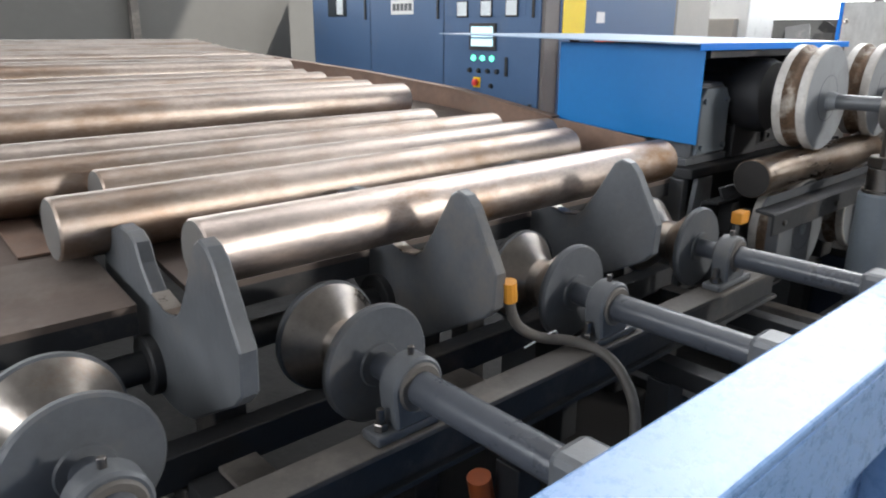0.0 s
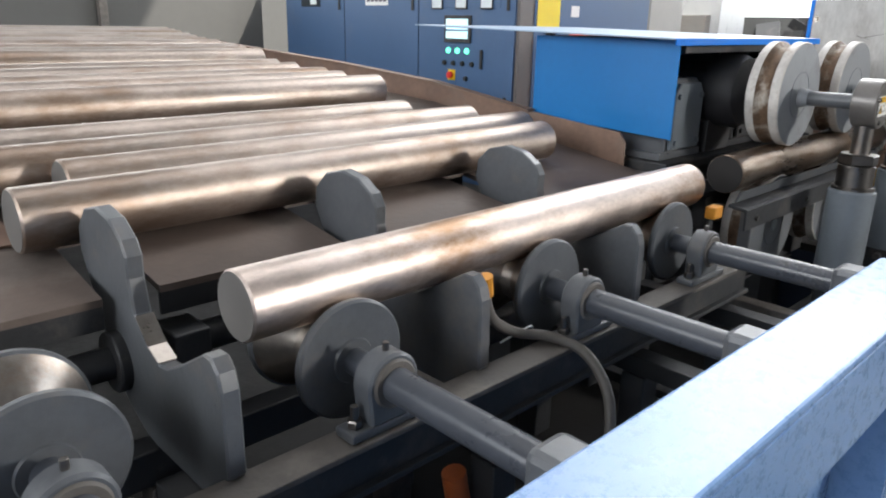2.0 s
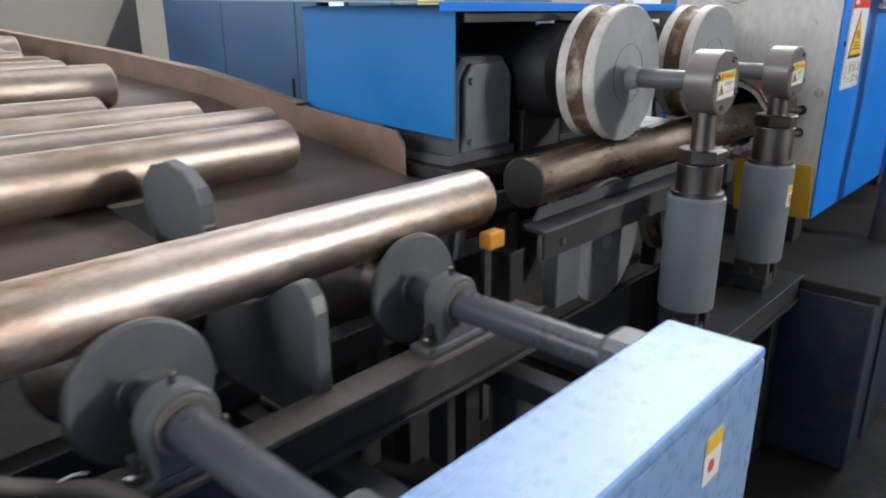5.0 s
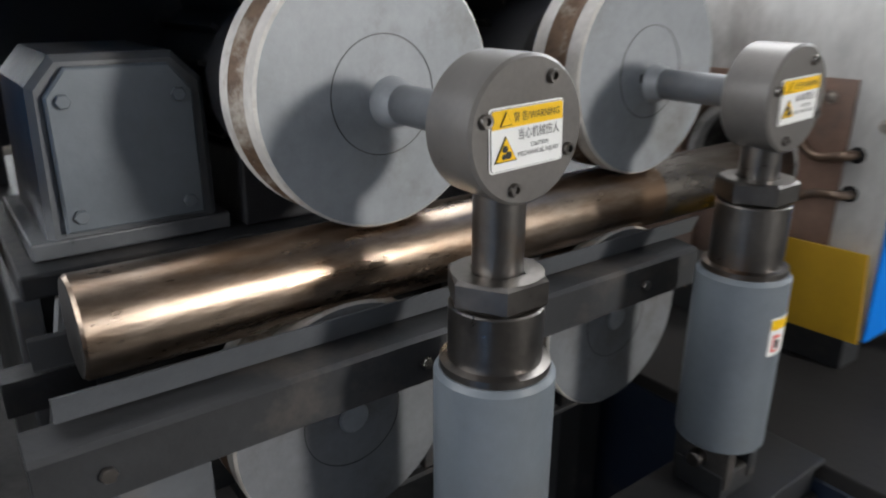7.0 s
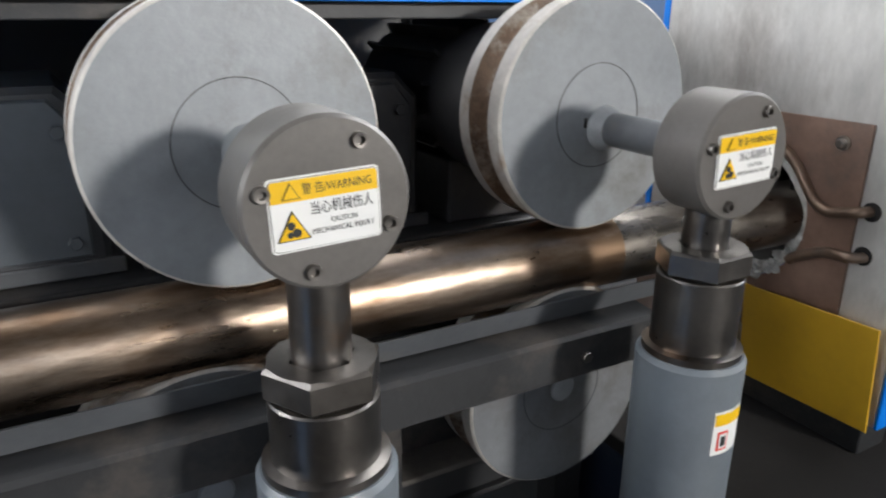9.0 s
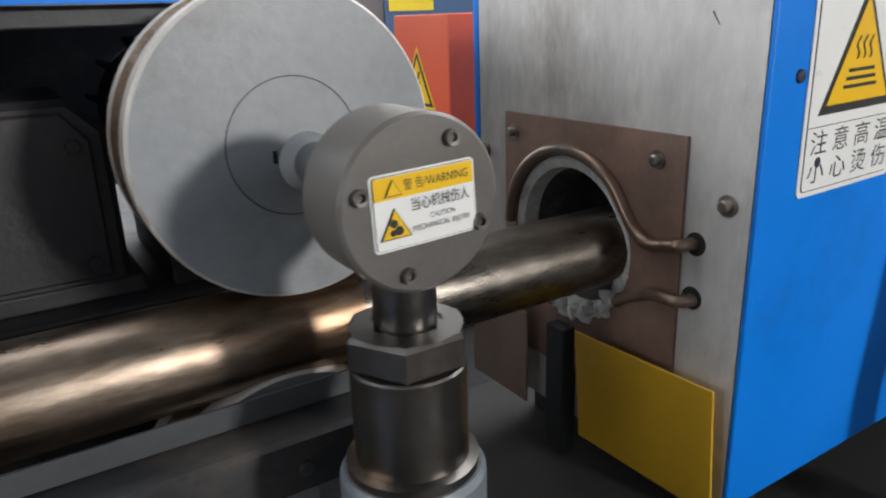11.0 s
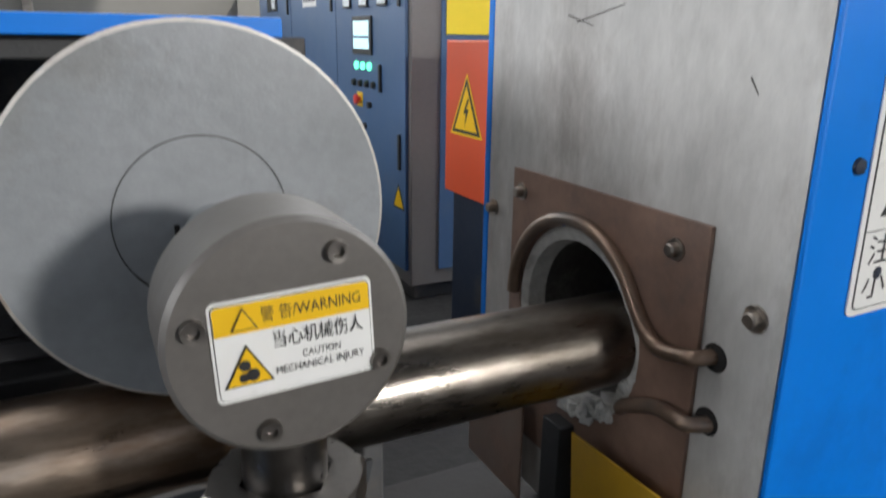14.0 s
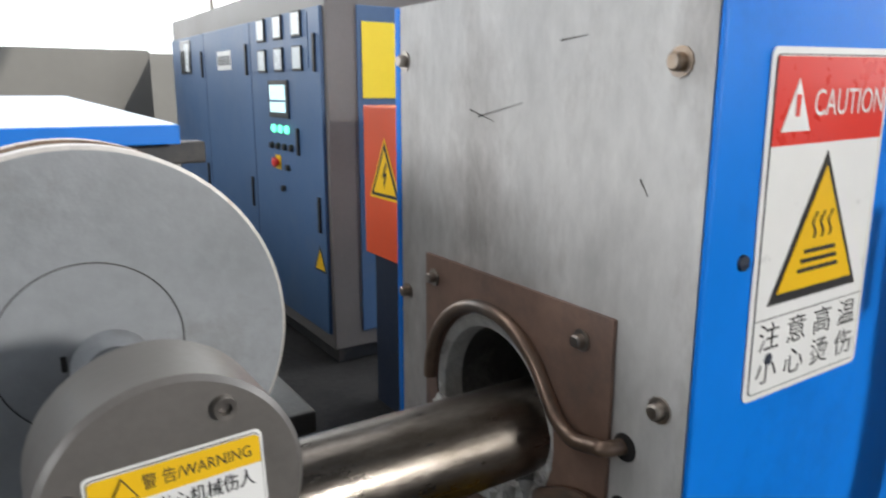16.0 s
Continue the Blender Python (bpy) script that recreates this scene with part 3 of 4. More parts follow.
part("sticker_print", flat([(0.008 * math.cos(radians(a)) - 0.004, 0.008 * math.sin(radians(a)) - 0.010) for a in range(0, 360, 30)], m @ pose(0, 0, 0.0008)), SIGN_RED, g)
for x in ROLLER_X:
    part("guard_block", box(x - 0.035, x + 0.035, 0.0635, 0.125, 1.012 + z, 1.098 + z, 0.012), PAINT, g, "grey bearing block behind the cover")


# ---------------------------------------------------------------- press wheels, support wheels and trough
GROOVE_PROFILE = [(0.150, -0.022), (0.139, -0.010), (0.137, 0.0), (0.139, 0.010), (0.150, 0.022)]


def wheel_parts(f, at, face=PAINT_LIGHT):
    part("wheel_disc", lathe([(0.004, -0.048), (0.147, -0.048)], at, seg=64, cap=False), face, f, "grey painted wheel face", True)
    part("wheel_rim", lathe([(0.147, -0.048), (0.150, -0.045), (0.150, -0.022)], at, seg=64, cap=False), RIM, f, "scuffed pale rim", True)
    part("wheel_groove", lathe(GROOVE_PROFILE, at, seg=64, cap=False), GROOVE, f, "rusty worn groove", True)
    part("wheel_rim", lathe([(0.150, 0.022), (0.150, 0.045), (0.147, 0.048), (0.02, 0.048)], at, seg=64, cap=False), RIM, f, "", True)
    # scribed circle left by the turned hub
    part("hub_line", lathe([(0.0650, -0.0483), (0.0650, -0.0487), (0.0660, -0.0487), (0.0660, -0.0483)], at, seg=56, cap=False), PAINT_DARK, f)


def warning_label(f, m):
    part("label_plate", flat(rounded(0.0905, 0.0585, 0.004), m), WHITE, f, "white and yellow machine warning label")
    part("label_frame", flat(rounded(0.0875, 0.0555, 0.0035), m @ pose(0, 0, 0.0007)), BLACK, f)
    part("label_field", flat(rounded(0.0867, 0.0547, 0.0033), m @ pose(0, 0, 0.0010)), WHITE, f)
    part("label_band", flat([(-0.043, 0.0105), (0.043, 0.0105), (0.043, 0.0250), (0.041, 0.0270), (-0.041, 0.0270), (-0.043, 0.0250)], m @ pose(0, 0, 0.0018)), SIGN_YELLOW, f, "yellow label band")
    up = m @ pose(0, 0, 0.0028)
    lettering("警 告/WARNING", 0.0095, up @ pose(0.010, 0.0185, 0), BLACK, f, 0.056)
    lettering("当心机械伤人", 0.011, up @ pose(0.0125, 0.0025, 0), BLACK, f, 0.051)
    lettering("CAUTION", 0.0058, up @ pose(0.0135, -0.0082, 0), BLACK, f, 0.022)
    lettering("MECHANICAL INJURY", 0.0062, up @ pose(0.0125, -0.0155, 0), BLACK, f, 0.051)

    def tri(cx, cy, s, mat, lift):
        part("label_triangle", flat([(cx - s, cy - s * 0.8), (cx + s, cy - s * 0.8), (cx, cy + s * 0.95)], m @ pose(0, 0, lift)), mat, f)
    tri(-0.0275, -0.0090, 0.0135, BLACK, 0.0020)
    tri(-0.0275, -0.0092, 0.0118, SIGN_YELLOW, 0.0030)
    tri(-0.0275, 0.0185, 0.0072, BLACK, 0.0028)
    tri(-0.0275, 0.0184, 0.0060, SIGN_YELLOW, 0.0036)
    for cx, cy, r in ((-0.0295, -0.0075, 0.0032), (-0.0255, -0.0135, 0.0036), (-0.0305, -0.0145, 0.0026)):
        part("label_print", flat([(cx + r * math.cos(radians(a)), cy + r * math.sin(radians(a))) for a in range(0, 360, 30)], m @ pose(0, 0, 0.0038)), BLACK, f)


def press_wheel_unit(x, wheel_x, axis_z, back, tilt, lower_sticker, up, nut):
    """up: top of the cylinder, nut: underside of the hexagonal nut, both in world height."""
    f = thing("press_wheel_unit", "grey hydraulic press wheel with a round cap above the bar", "press wheel", (x, 0.636, 0.76), "press wheels")
    z = -0.76
    cz = axis_z + z
    part("foot_block", box(-0.042, 0.042, -0.042, 0.042, 0, 0.045, 0.004), PAINT_DARK, f)
    for dx in (-0.03, 0.03):
        part("lug", box(dx - 0.010, dx + 0.010, -0.046, 0.046, 0.02, 0.095, 0.004), PAINT_DARK, f)
    part("pin", rod(0.012, -0.06, 0.06, (0, 0, 0.06), "X", 16), STEEL, f, "", True)
    part("cylinder", lathe([(0.059, 0.845 + z), (0.063, 0.849 + z), (0.063, up - 0.006 + z), (0.059, up + z)], axis="Z"), CYLINDER, f, "blue grey painted cylinder", True)
    part("collar", lathe([(0.057, up + 0.0002 + z), (0.057, up + 0.008 + z), (0.0485, up + 0.010 + z), (0.0485, nut - 0.002 + z), (0.047, nut + z)], axis="Z"), STEEL, f, "dark machined steel collar", True)
    bm = lathe([(0.047, nut + 0.0002 + z), (0.0525, nut + 0.005 + z), (0.0525, nut + 0.028 + z), (0.0490, nut + 0.032 + z), (0.029, nut + 0.032 + z), (0.029, nut + 0.006 + z)], axis="Z", seg=6, cap=False)
    part("hex_nut", bm, STEEL, f, "machined hexagonal nut")
    part("nut_chamfer", lathe([(0.0465, nut + 0.0322 + z), (0.030, nut + 0.0332 + z)], axis="Z", cap=False), STEEL, f)
    part("rod", rod(0.0258, nut - 0.02 + z, 1.31 + z, axis="Z"), STEEL, f, "oily steel piston rod", True)
    part("cap", lathe([(0.0005, -0.036), (0.064, -0.036), (0.067, -0.033), (0.067, 0.026), (0.064, 0.029), (0.022, 0.029)], (0, 0, cz), seg=64), CAPGREY, f, "round dark grey bearing cap", True)
    for a in (62, 165, 253, 337):
        at = (0.0525 * math.cos(radians(a)), -0.036, cz + 0.0525 * math.sin(radians(a)))
        bm = lathe([(0.0001, -0.001), (0.0030, -0.001), (0.0034, -0.0050), (0.0060, -0.0052), (0.0063, -0.004), (0.0063, 0.001)], at, seg=16)
        part("cap_bolt", bm, STEEL, f, "", True)
    part("shaft", rod(0.0215, 0.029, 0.62, (0, 0, cz), seg=32), PAINT, f, "", True)
    wheel_parts(f, (wheel_x - x, LINE_Y + back - 0.636, 1.361 + z))
    part("hub", lathe([(0.0217, 0.160), (0.025, 0.167), (0.029, 0.1755 + back), (0.0217, 0.1765 + back)], (0, 0, cz), cap=False), PAINT_LIGHT, f, "", True)
    warning_label(f, facing_y(0.001 if lower_sticker else -0.003, -0.0366, cz + (0 if lower_sticker else -0.003), tilt) @ Matrix.Scale(0.96, 4))
    if lower_sticker:
        part("key_mark", box(-0.034, -0.030, LINE_Y + back - 0.636 - 0.0490, LINE_Y + back - 0.636 - 0.0482, cz + 0.002, cz + 0.014, 0), SHADE_BLACK, f)

        def curved(w0, w1, h0, h1, r, mat, name, label=""):
            bm = bmesh.new()
            n = 8
            lo = [bm.verts.new((r * math.sin(w0 + (w1 - w0) * k / n), -r * math.cos(w0 + (w1 - w0) * k / n), h0)) for k in range(n + 1)]
            hi = [bm.verts.new((v.co.x, v.co.y, h1)) for v in lo]
            for k in range(n):
                bm.faces.new((lo[k], lo[k + 1], hi[k + 1], hi[k]))
            part(name, bm, mat, f, label, True)
        curved(-0.28, 0.46, 1.003 + z, 1.060 + z, 0.0634, WHITE, "sticker", "white pinch warning sticker with yellow band")
        curved(-0.26, 0.44, 1.042 + z, 1.057 + z, 0.0640, SIGN_YELLOW, "sticker_band")
        curved(-0.18, 0.07, 1.009 + z, 1.034 + z, 0.0641, SIGN_RED, "sticker_print")
        curved(-0.14, 0.03, 1.012 + z, 1.031 + z, 0.0646, WHITE, "sticker_print")
        curved(-0.11, 0.00, 1.015 + z, 1.028 + z, 0.0651, BLACK, "sticker_print")
    return f


press_wheel_unit(2.453, 2.443, 1.353, 0.010, 2.5, False, 1.110, 1.180)
press_wheel_unit(2.906, 2.894, 1.345, 0.004, 2.5, True, 1.112, 1.208)


def support_wheel(x):
    f = thing("support_wheel", "grey grooved support wheel, shade under the bar in its paint", "support wheel", (x, LINE_Y, 0.980), "support wheels")
    wheel_parts(f, (0, 0, 0), PAINT_SHADED)
    part("shaft", rod(0.03, 0.0, 0.42, seg=24), PAINT_DARK, f, "", True)
    part("hub", lathe([(0.0001, -0.0525), (0.018, -0.052), (0.020, -0.050), (0.020, -0.0485)]), PAINT_LIGHT, f, "", True)


support_wheel(2.382)
support_wheel(2.862)

t = thing("bar_trough", "grey angle steel trough guiding the bar", "guide trough", (2.55, LINE_Y, 1.035))
# far wing and both angles take a darker paint that holds shade
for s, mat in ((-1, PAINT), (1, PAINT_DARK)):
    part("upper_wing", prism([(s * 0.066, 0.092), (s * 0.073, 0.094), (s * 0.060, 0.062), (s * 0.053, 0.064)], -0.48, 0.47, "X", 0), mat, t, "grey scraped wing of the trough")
    part("lower_angle", prism([(s * 0.052, 0.060), (s * 0.098, 0.056), (s * 0.105, 0.052), (s * 0.105, -0.003), (s * 0.099, -0.005), (s * 0.097, 0.046), (s * 0.052, 0.052)], -0.51, 0.43, "X", 0.001), PAINT_DARK, t, "angle iron painted dark for the shade below the bar")
for x in (-0.40, 0.06, 0.36):
    part("bracket", box(x - 0.02, x + 0.02, 0.055, 0.095, -0.05, 0.045, 0.003), PAINT_DARK, t)
    part("support_plate", box(x - 0.05, x + 0.05, 0.055, 0.10, -0.274, -0.05, 0.004), PAINT_DARK, t)
    part("front_support", box(x - 0.045, x + 0.045, -0.095, -0.06, -0.13, 0.045, 0.003), PAINT, t, "grey upright plate under the angle") if x < -0.3 else None
for x in (-0.45, -0.1, 0.3):
    part("bolt", hexhead(0.008, 0.007, (x, -0.112, 0.024), "Y"), STEEL, t)


# ---------------------------------------------------------------- drive units under the blue hood
base = thing("pedestal_stand", "grey welded steel pedestal carrying the drives", "machine base", (2.70, 1.32, FLOOR))
part("top_plate", box(-0.62, 0.45, -0.30, 0.45, 1.135 - FLOOR, 1.165 - FLOOR, 0.004), PAINT_DARK, base)
part("front_web", box(-0.60, 0.40, -0.26, -0.23, 0.60, 1.134 - FLOOR, 0.003), PAINT_DARK, base)
for x in (-0.63, 0.40):
    part("pedestal", box(x, x + 0.03, -0.28, 0.42, 0, 1.134 - FLOOR, 0.004), PAINT, base, "slate grey painted side plate")
part("gusset", prism([(-0.62, 0.80), (-0.50, 0.80), (-0.50, 0.974), (-0.585, 0.974)], -0.30, -0.285, "Y", 0.002), PAINT_LIGHT, base)


def gear_unit(x, mat, plate_mat):
    f = thing("gear_motor", "grey gear reducer with a dark motor under the hood", "gear motor", (x, 1.05, 1.166), "drive motors")
    plate = [(-0.08, 0.03), (0.085, 0.03), (0.085, 0.19), (0.06, 0.222), (-0.055, 0.222), (-0.08, 0.19)]
    part("cover_plate", prism(plate, 0, 0.014, "Y", 0.003), plate_mat, f, "bolted cover plate")
    part("gearbox", prism([(-0.10, 0), (0.105, 0), (0.105, 0.20), (0.07, 0.235), (-0.065, 0.235), (-0.095, 0.20)], 0.015, 0.26, "Y", 0.008), mat, f)
    for bx, bz in ((-0.062, 0.05), (0.066, 0.05), (0.066, 0.185), (-0.062, 0.185)):
        part("cover_bolt", hexhead(0.009, -0.008, (bx, 0, bz), "Y"), plate_mat, f)
    part("foot", box(-0.12, 0.12, 0.01, 0.28, 0, 0.022, 0.003), mat, f)
    return f


def motor(x):
    f = thing("wheel_motor", "dark cast motor behind the press wheel", "motor", (x, 1.00, 1.357), "wheel motors")
    part("body", lathe([(0.03, -0.02), (0.10, -0.02), (0.112, 0.0), (0.112, 0.06), (0.098, 0.065), (0.098, 0.34), (0.085, 0.36), (0.03, 0.36)], seg=40), MOTOR, f, "", True)
    for k in range(14):
        a = 2 * math.pi * k / 14
        c, s = math.cos(a), math.sin(a)
        bm = box(-0.003, 0.003, 0.08, 0.33, 0.094, 0.116, 0)
        bmesh.ops.transform(bm, matrix=Matrix.Rotation(a, 4, "Y"), verts=bm.verts[:])
        part("fin", bm, MOTOR, f)
    part("foot", box(-0.08, 0.08, 0.05, 0.30, -0.191, -0.09, 0.004), MOTOR, f)
    part("name_plate", flat(rounded(0.06, 0.035, 0.002), facing_y(0.05, -0.0205, 0.06)), DIAL, f)
    return f


gear_unit(2.222, PAINT, CYLINDER)
gear_unit(2.66, MOTOR, MOTOR)
for x in (2.44, 2.89):
    motor(x)

hood = thing("drive_hood", "bright blue sheet metal hood over the drives", "machine hood", (2.617, 1.413, 1.166))
z = -1.166
# top sheet drawn paler than the front panel
part("top_sheet", prism([(-0.42, 1.512 + z), (0.62, 1.532 + z), (0.62, 1.536 + z), (-0.42, 1.516 + z)], -0.62, 0.39, "X", 0.0005), BLUE_TOP, hood, "pale blue top sheet")
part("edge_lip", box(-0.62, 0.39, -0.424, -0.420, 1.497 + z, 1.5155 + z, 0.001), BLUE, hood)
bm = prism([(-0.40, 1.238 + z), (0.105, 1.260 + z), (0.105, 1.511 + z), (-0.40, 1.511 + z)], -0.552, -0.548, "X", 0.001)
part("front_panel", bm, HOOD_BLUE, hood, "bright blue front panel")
part("under_frame", box(-0.52, 0.42, -0.40, -0.37, 1.475 + z, 1.497 + z, 0.002), PAINT_DARK, hood)
for x, y in ((-0.50, 0.09), (0.36, 0.09)):
    part("stay", box(x - 0.012, x + 0.012, y - 0.012, y + 0.012, 0, 1.521 + z, 0.002), PAINT_DARK, hood)
part("back_panel", box(-0.50, 0.38, 0.108, 0.112, 0.06, 1.511 + z, 0.001), PAINT_DARK, hood)


# ---------------------------------------------------------------- induction furnace
FX = 3.347
fur = thing("induction_furnace", "blue furnace with a grey fibre board front", "furnace", (FX, 0.95, 0.80))
o = Vector((FX, 0.95, 0.80))
HY, HZ, HR = 0.924, 1.157, 0.119


def hole_plate(y0, y1, z0, z1, x0, x1, r, seg=48):
    """A plate facing -x with a round hole through it."""
    bm = bmesh.new()
    cy, cz = HY - o.y, HZ - o.z
    y0, y1, z0, z1 = y0 - o.y, y1 - o.y, z0 - o.z, z1 - o.z
    rings = []
    for x in (x0, x1):
        inner, outer = [], []
        for k in range(seg):
            a = 2 * math.pi * (k + 0.5) / seg
            c, s = math.cos(a), math.sin(a)
            inner.append(bm.verts.new((x, cy + r * c, cz + r * s)))
            ty = ((y1 - cy) if c > 0 else (y0 - cy)) / c
            tz = ((z1 - cz) if s > 0 else (z0 - cz)) / s
            d = min(ty, tz)
            outer.append(bm.verts.new((x, cy + d * c, cz + d * s)))
        for qy in (y0, y1):
            for qz in (z0, z1):
                near = min(outer, key=lambda v: math.atan2(abs((v.co.y - cy) * (qz - cz) - (v.co.z - cz) * (qy - cy)), (v.co.y - cy) * (qy - cy) + (v.co.z - cz) * (qz - cz)))
                near.co = (x, qy, qz)
        rings.append((inner, outer))
    (i0, o0), (i1, o1) = rings
    for k in range(seg):
        j = (k + 1) % seg
        bm.faces.new((i0[k], i0[j], o0[j], o0[k]))
        bm.faces.new((i1[k], i1[j], o1[j], o1[k]))
        bm.faces.new((i0[k], i0[j], i1[j], i1[k]))
        bm.faces.new((o0[k], o0[j], o1[j], o1[k]))
    return bm


part("front_board", hole_plate(0.634, 1.150, 0.865, 1.660, 0.0, 0.03, HR + 0.012), BOARD, fur, "stained grey fibre board front")
part("copper_plate", hole_plate(0.722, 1.074, 0.945, 1.330, -0.006, -0.001, HR + 0.004), COPPER, fur, "brown oxidised copper plate")
part("lining", lathe([(HR + 0.003, -0.004), (HR - 0.002, -0.007), (HR - 0.014, -0.003), (HR - 0.018, 0.022)], (0, HY - o.y, HZ - o.z), "X", cap=False), LINING, fur, "white crumbling refractory lining", True)
# bore drawn darker than the lining at the lip
part("bore", lathe([(HR - 0.018, 0.022), (HR - 0.02, 0.55)], (0, HY - o.y, HZ - o.z), "X", cap=False), BORE, fur, "dark inside of the furnace mouth", True)
part("inner_end", lathe([(0.0001, 0.55), (HR, 0.55)], (0, HY - o.y, HZ - o.z), "X"), SHADE_BLACK, fur)
# loose wool round the lower edge of the mouth
bm = bmesh.new()
for k in range(46):
    a = radians(random.uniform(190, 350))
    r = HR - 0.006 + random.uniform(-0.010, 0.008)
    s = random.uniform(0.004, 0.011)
    got = bmesh.ops.create_icosphere(bm, subdivisions=1, radius=s, matrix=Matrix.Translation((random.uniform(-0.014, 0.0), HY - o.y - r * math.cos(a), HZ - o.z + r * math.sin(a))))["verts"]
    for v in got:
        v.co += Vector([random.uniform(-0.35, 0.35) * s for _ in range(3)])
tagged(part("wool", bm, LINING, fur), "torn white ceramic wool", kind="stuff")
# copper cooling pipes soldered round the mouth
cy, cz = HY - o.y, HZ - o.z
ring = [(-0.012, cy + (HR + 0.013) * math.cos(radians(a)), cz + (HR + 0.013) * math.sin(radians(a))) for a in range(0, 151, 15)]
ring += [(-0.014, 0.788 - o.y, 1.200 - o.z), (-0.017, 0.762 - o.y, 1.190 - o.z), (-0.020, 0.728 - o.y, 1.197 - o.z), (-0.018, 0.712 - o.y, 1.201 - o.z), (0.01, 0.705 - o.y, 1.201 - o.z)]
part("cooling_pipe", tube(ring, 0.0085, 12), COPPER_PIPE, fur, "dull copper cooling pipe", True)
low = [(-0.013, cy - (HR + 0.006) * math.cos(radians(a)), cz + (HR + 0.010) * math.sin(radians(a))) for a in (-75, -60, -45, -30)]
low += [(-0.016, 0.80 - o.y, 1.105 - o.z), (-0.018, 0.755 - o.y, 1.125 - o.z), (-0.020, 0.712 - o.y, 1.129 - o.z), (0.01, 0.699 - o.y, 1.129 - o.z)]
low = low[3:]
part("cooling_pipe", tube(low, 0.0085, 12), COPPER_PIPE, fur, "dull copper cooling pipe", True)
for y, zz in ((0.704, 1.201), (0.704, 1.131)):
    part("pipe_hole", lathe([(0.0001, -0.0015), (0.014, -0.0015), (0.015, 0.0)], (0, y - o.y, zz - o.z), "X", 24), SHADE_BLACK, fur)
for y, zz, r in ((0.668, 1.573, 0.009), (0.664, 1.257, 0.009), (1.137, 1.588, 0.009), (1.135, 1.260, 0.008), (0.764, 1.297, 0.008), (1.052, 1.300, 0.008), (0.79, 0.975, 0.009)):
    back = -0.006 if 0.722 < y < 1.074 and zz < 1.33 else 0.0
    bm = lathe([(r * 1.5, back), (r * 1.5, back - 0.002), (r * 0.9, back - 0.002), (r * 0.9, back - 0.010), (r * 0.7, back - 0.012), (0.0001, back - 0.012)], (0, y - o.y, zz - o.z), "X", 12)
    part("board_bolt", bm, WORN, fur, "", True)
# scratches scored into the board
for y, zz, l, a in ((0.92, 1.527, 0.085, 12), (0.955, 1.520, 0.05, -14), (0.70, 1.462, 0.018, -55), (0.80, 1.60, 0.04, 5)):
    part("scratch", flat([(-l / 2, -0.0009), (l / 2, -0.0004), (l / 2, 0.0004), (-l / 2, 0.0011)], facing_x(-0.0002, y - o.y, zz - o.z, a), 0.0004), OLD_STEEL, fur)
# blue shell
part("shell_front", box(0.0, 2.6, 0.627 - o.y, 0.6335 - o.y, 0.862 - o.z, 1.664 - o.z, 0.003), BLUE, fur, "bright blue side panel")
part("shell_back", box(0.0, 2.6, 1.152 - o.y, 1.168 - o.y, 0.862 - o.z, 1.660 - o.z, 0.003), BLUE, fur)
part("shell_top", box(0.031, 2.6, 0.644 - o.y, 1.151 - o.y, 1.645 - o.z, 1.659 - o.z, 0.002), BLUE, fur)
part("shell_body", box(0.60, 2.58, 0.66 - o.y, 1.14 - o.y, 0.87 - o.z, 1.64 - o.z, 0.002), BASE_BLUE, fur)
part("under_board", box(0.031, 2.6, 0.644 - o.y, 1.151 - o.y, 0.862 - o.z, 0.869 - o.z, 0.002), OLD_STEEL, fur)
for x, zz in ((0.14, 1.665), (0.10, 1.30), (0.05, 1.40)):
    part("shell_bolt", lathe([(0.0001, -0.004), (0.007, -0.003), (0.008, 0)], (x, 0.627 - o.y, zz - o.z), "Y", 14), BEIGE if zz > 1.6 else BASE_BLUE, fur)
# yellow splash sheets under the mouth
part("splash_sheet", prism([(0.628 - o.y, 0.868 - o.z), (0.865 - o.y, 0.862 - o.z), (0.880 - o.y, 1.030 - o.z), (0.640 - o.y, 1.038 - o.z)], -0.030, -0.026, "X", 0.001), YELLOW, fur, "dull yellow sheet metal splash guard")
part("splash_sheet", prism([(0.99 - o.y, 0.86 - o.z), (1.14 - o.y, 0.86 - o.z), (1.14 - o.y, 1.02 - o.z), (0.99 - o.y, 1.02 - o.z)], -0.030, -0.026, "X", 0.001), RUST, fur, "dirty brown sheet metal splash guard")
part("splash_bracket", box(-0.028, 0.0, 0.905 - o.y, 0.945 - o.y, 0.80 - o.z, 1.02 - o.z, 0.002), PAINT_DARK, fur)
# warning sign on the blue side
m = facing_y(0.162, 0.6265 - o.y, 1.425 - o.z) @ pose(0, 0, 0, 0, 0, 1.0)
W, Hh = 0.195, 0.325
part("sign_plate", flat(rounded(W, Hh, 0.008), m, 0.0015), WHITE, fur, "white red and yellow hot surface sign")
part("sign_frame", flat(rounded(W - 0.012, Hh - 0.012, 0.006), m @ pose(0, 0, 0.0016)), BLACK, fur)
part("sign_field", flat(rounded(W - 0.0145, Hh - 0.0145, 0.005), m @ pose(0, 0, 0.0020)), WHITE, fur)
part("sign_header", flat([(-W / 2 + 0.007, 0.078), (W / 2 - 0.007, 0.078), (W / 2 - 0.007, Hh / 2 - 0.008), (-W / 2 + 0.007, Hh / 2 - 0.008)], m @ pose(0, 0, 0.0026)), SIGN_RED, fur, "red sign header")
part("sign_line", flat([(-W / 2 + 0.007, -0.083), (W / 2 - 0.007, -0.083), (W / 2 - 0.007, -0.0822), (-W / 2 + 0.007, -0.0822)], m @ pose(0, 0, 0.0026)), BLACK, fur)


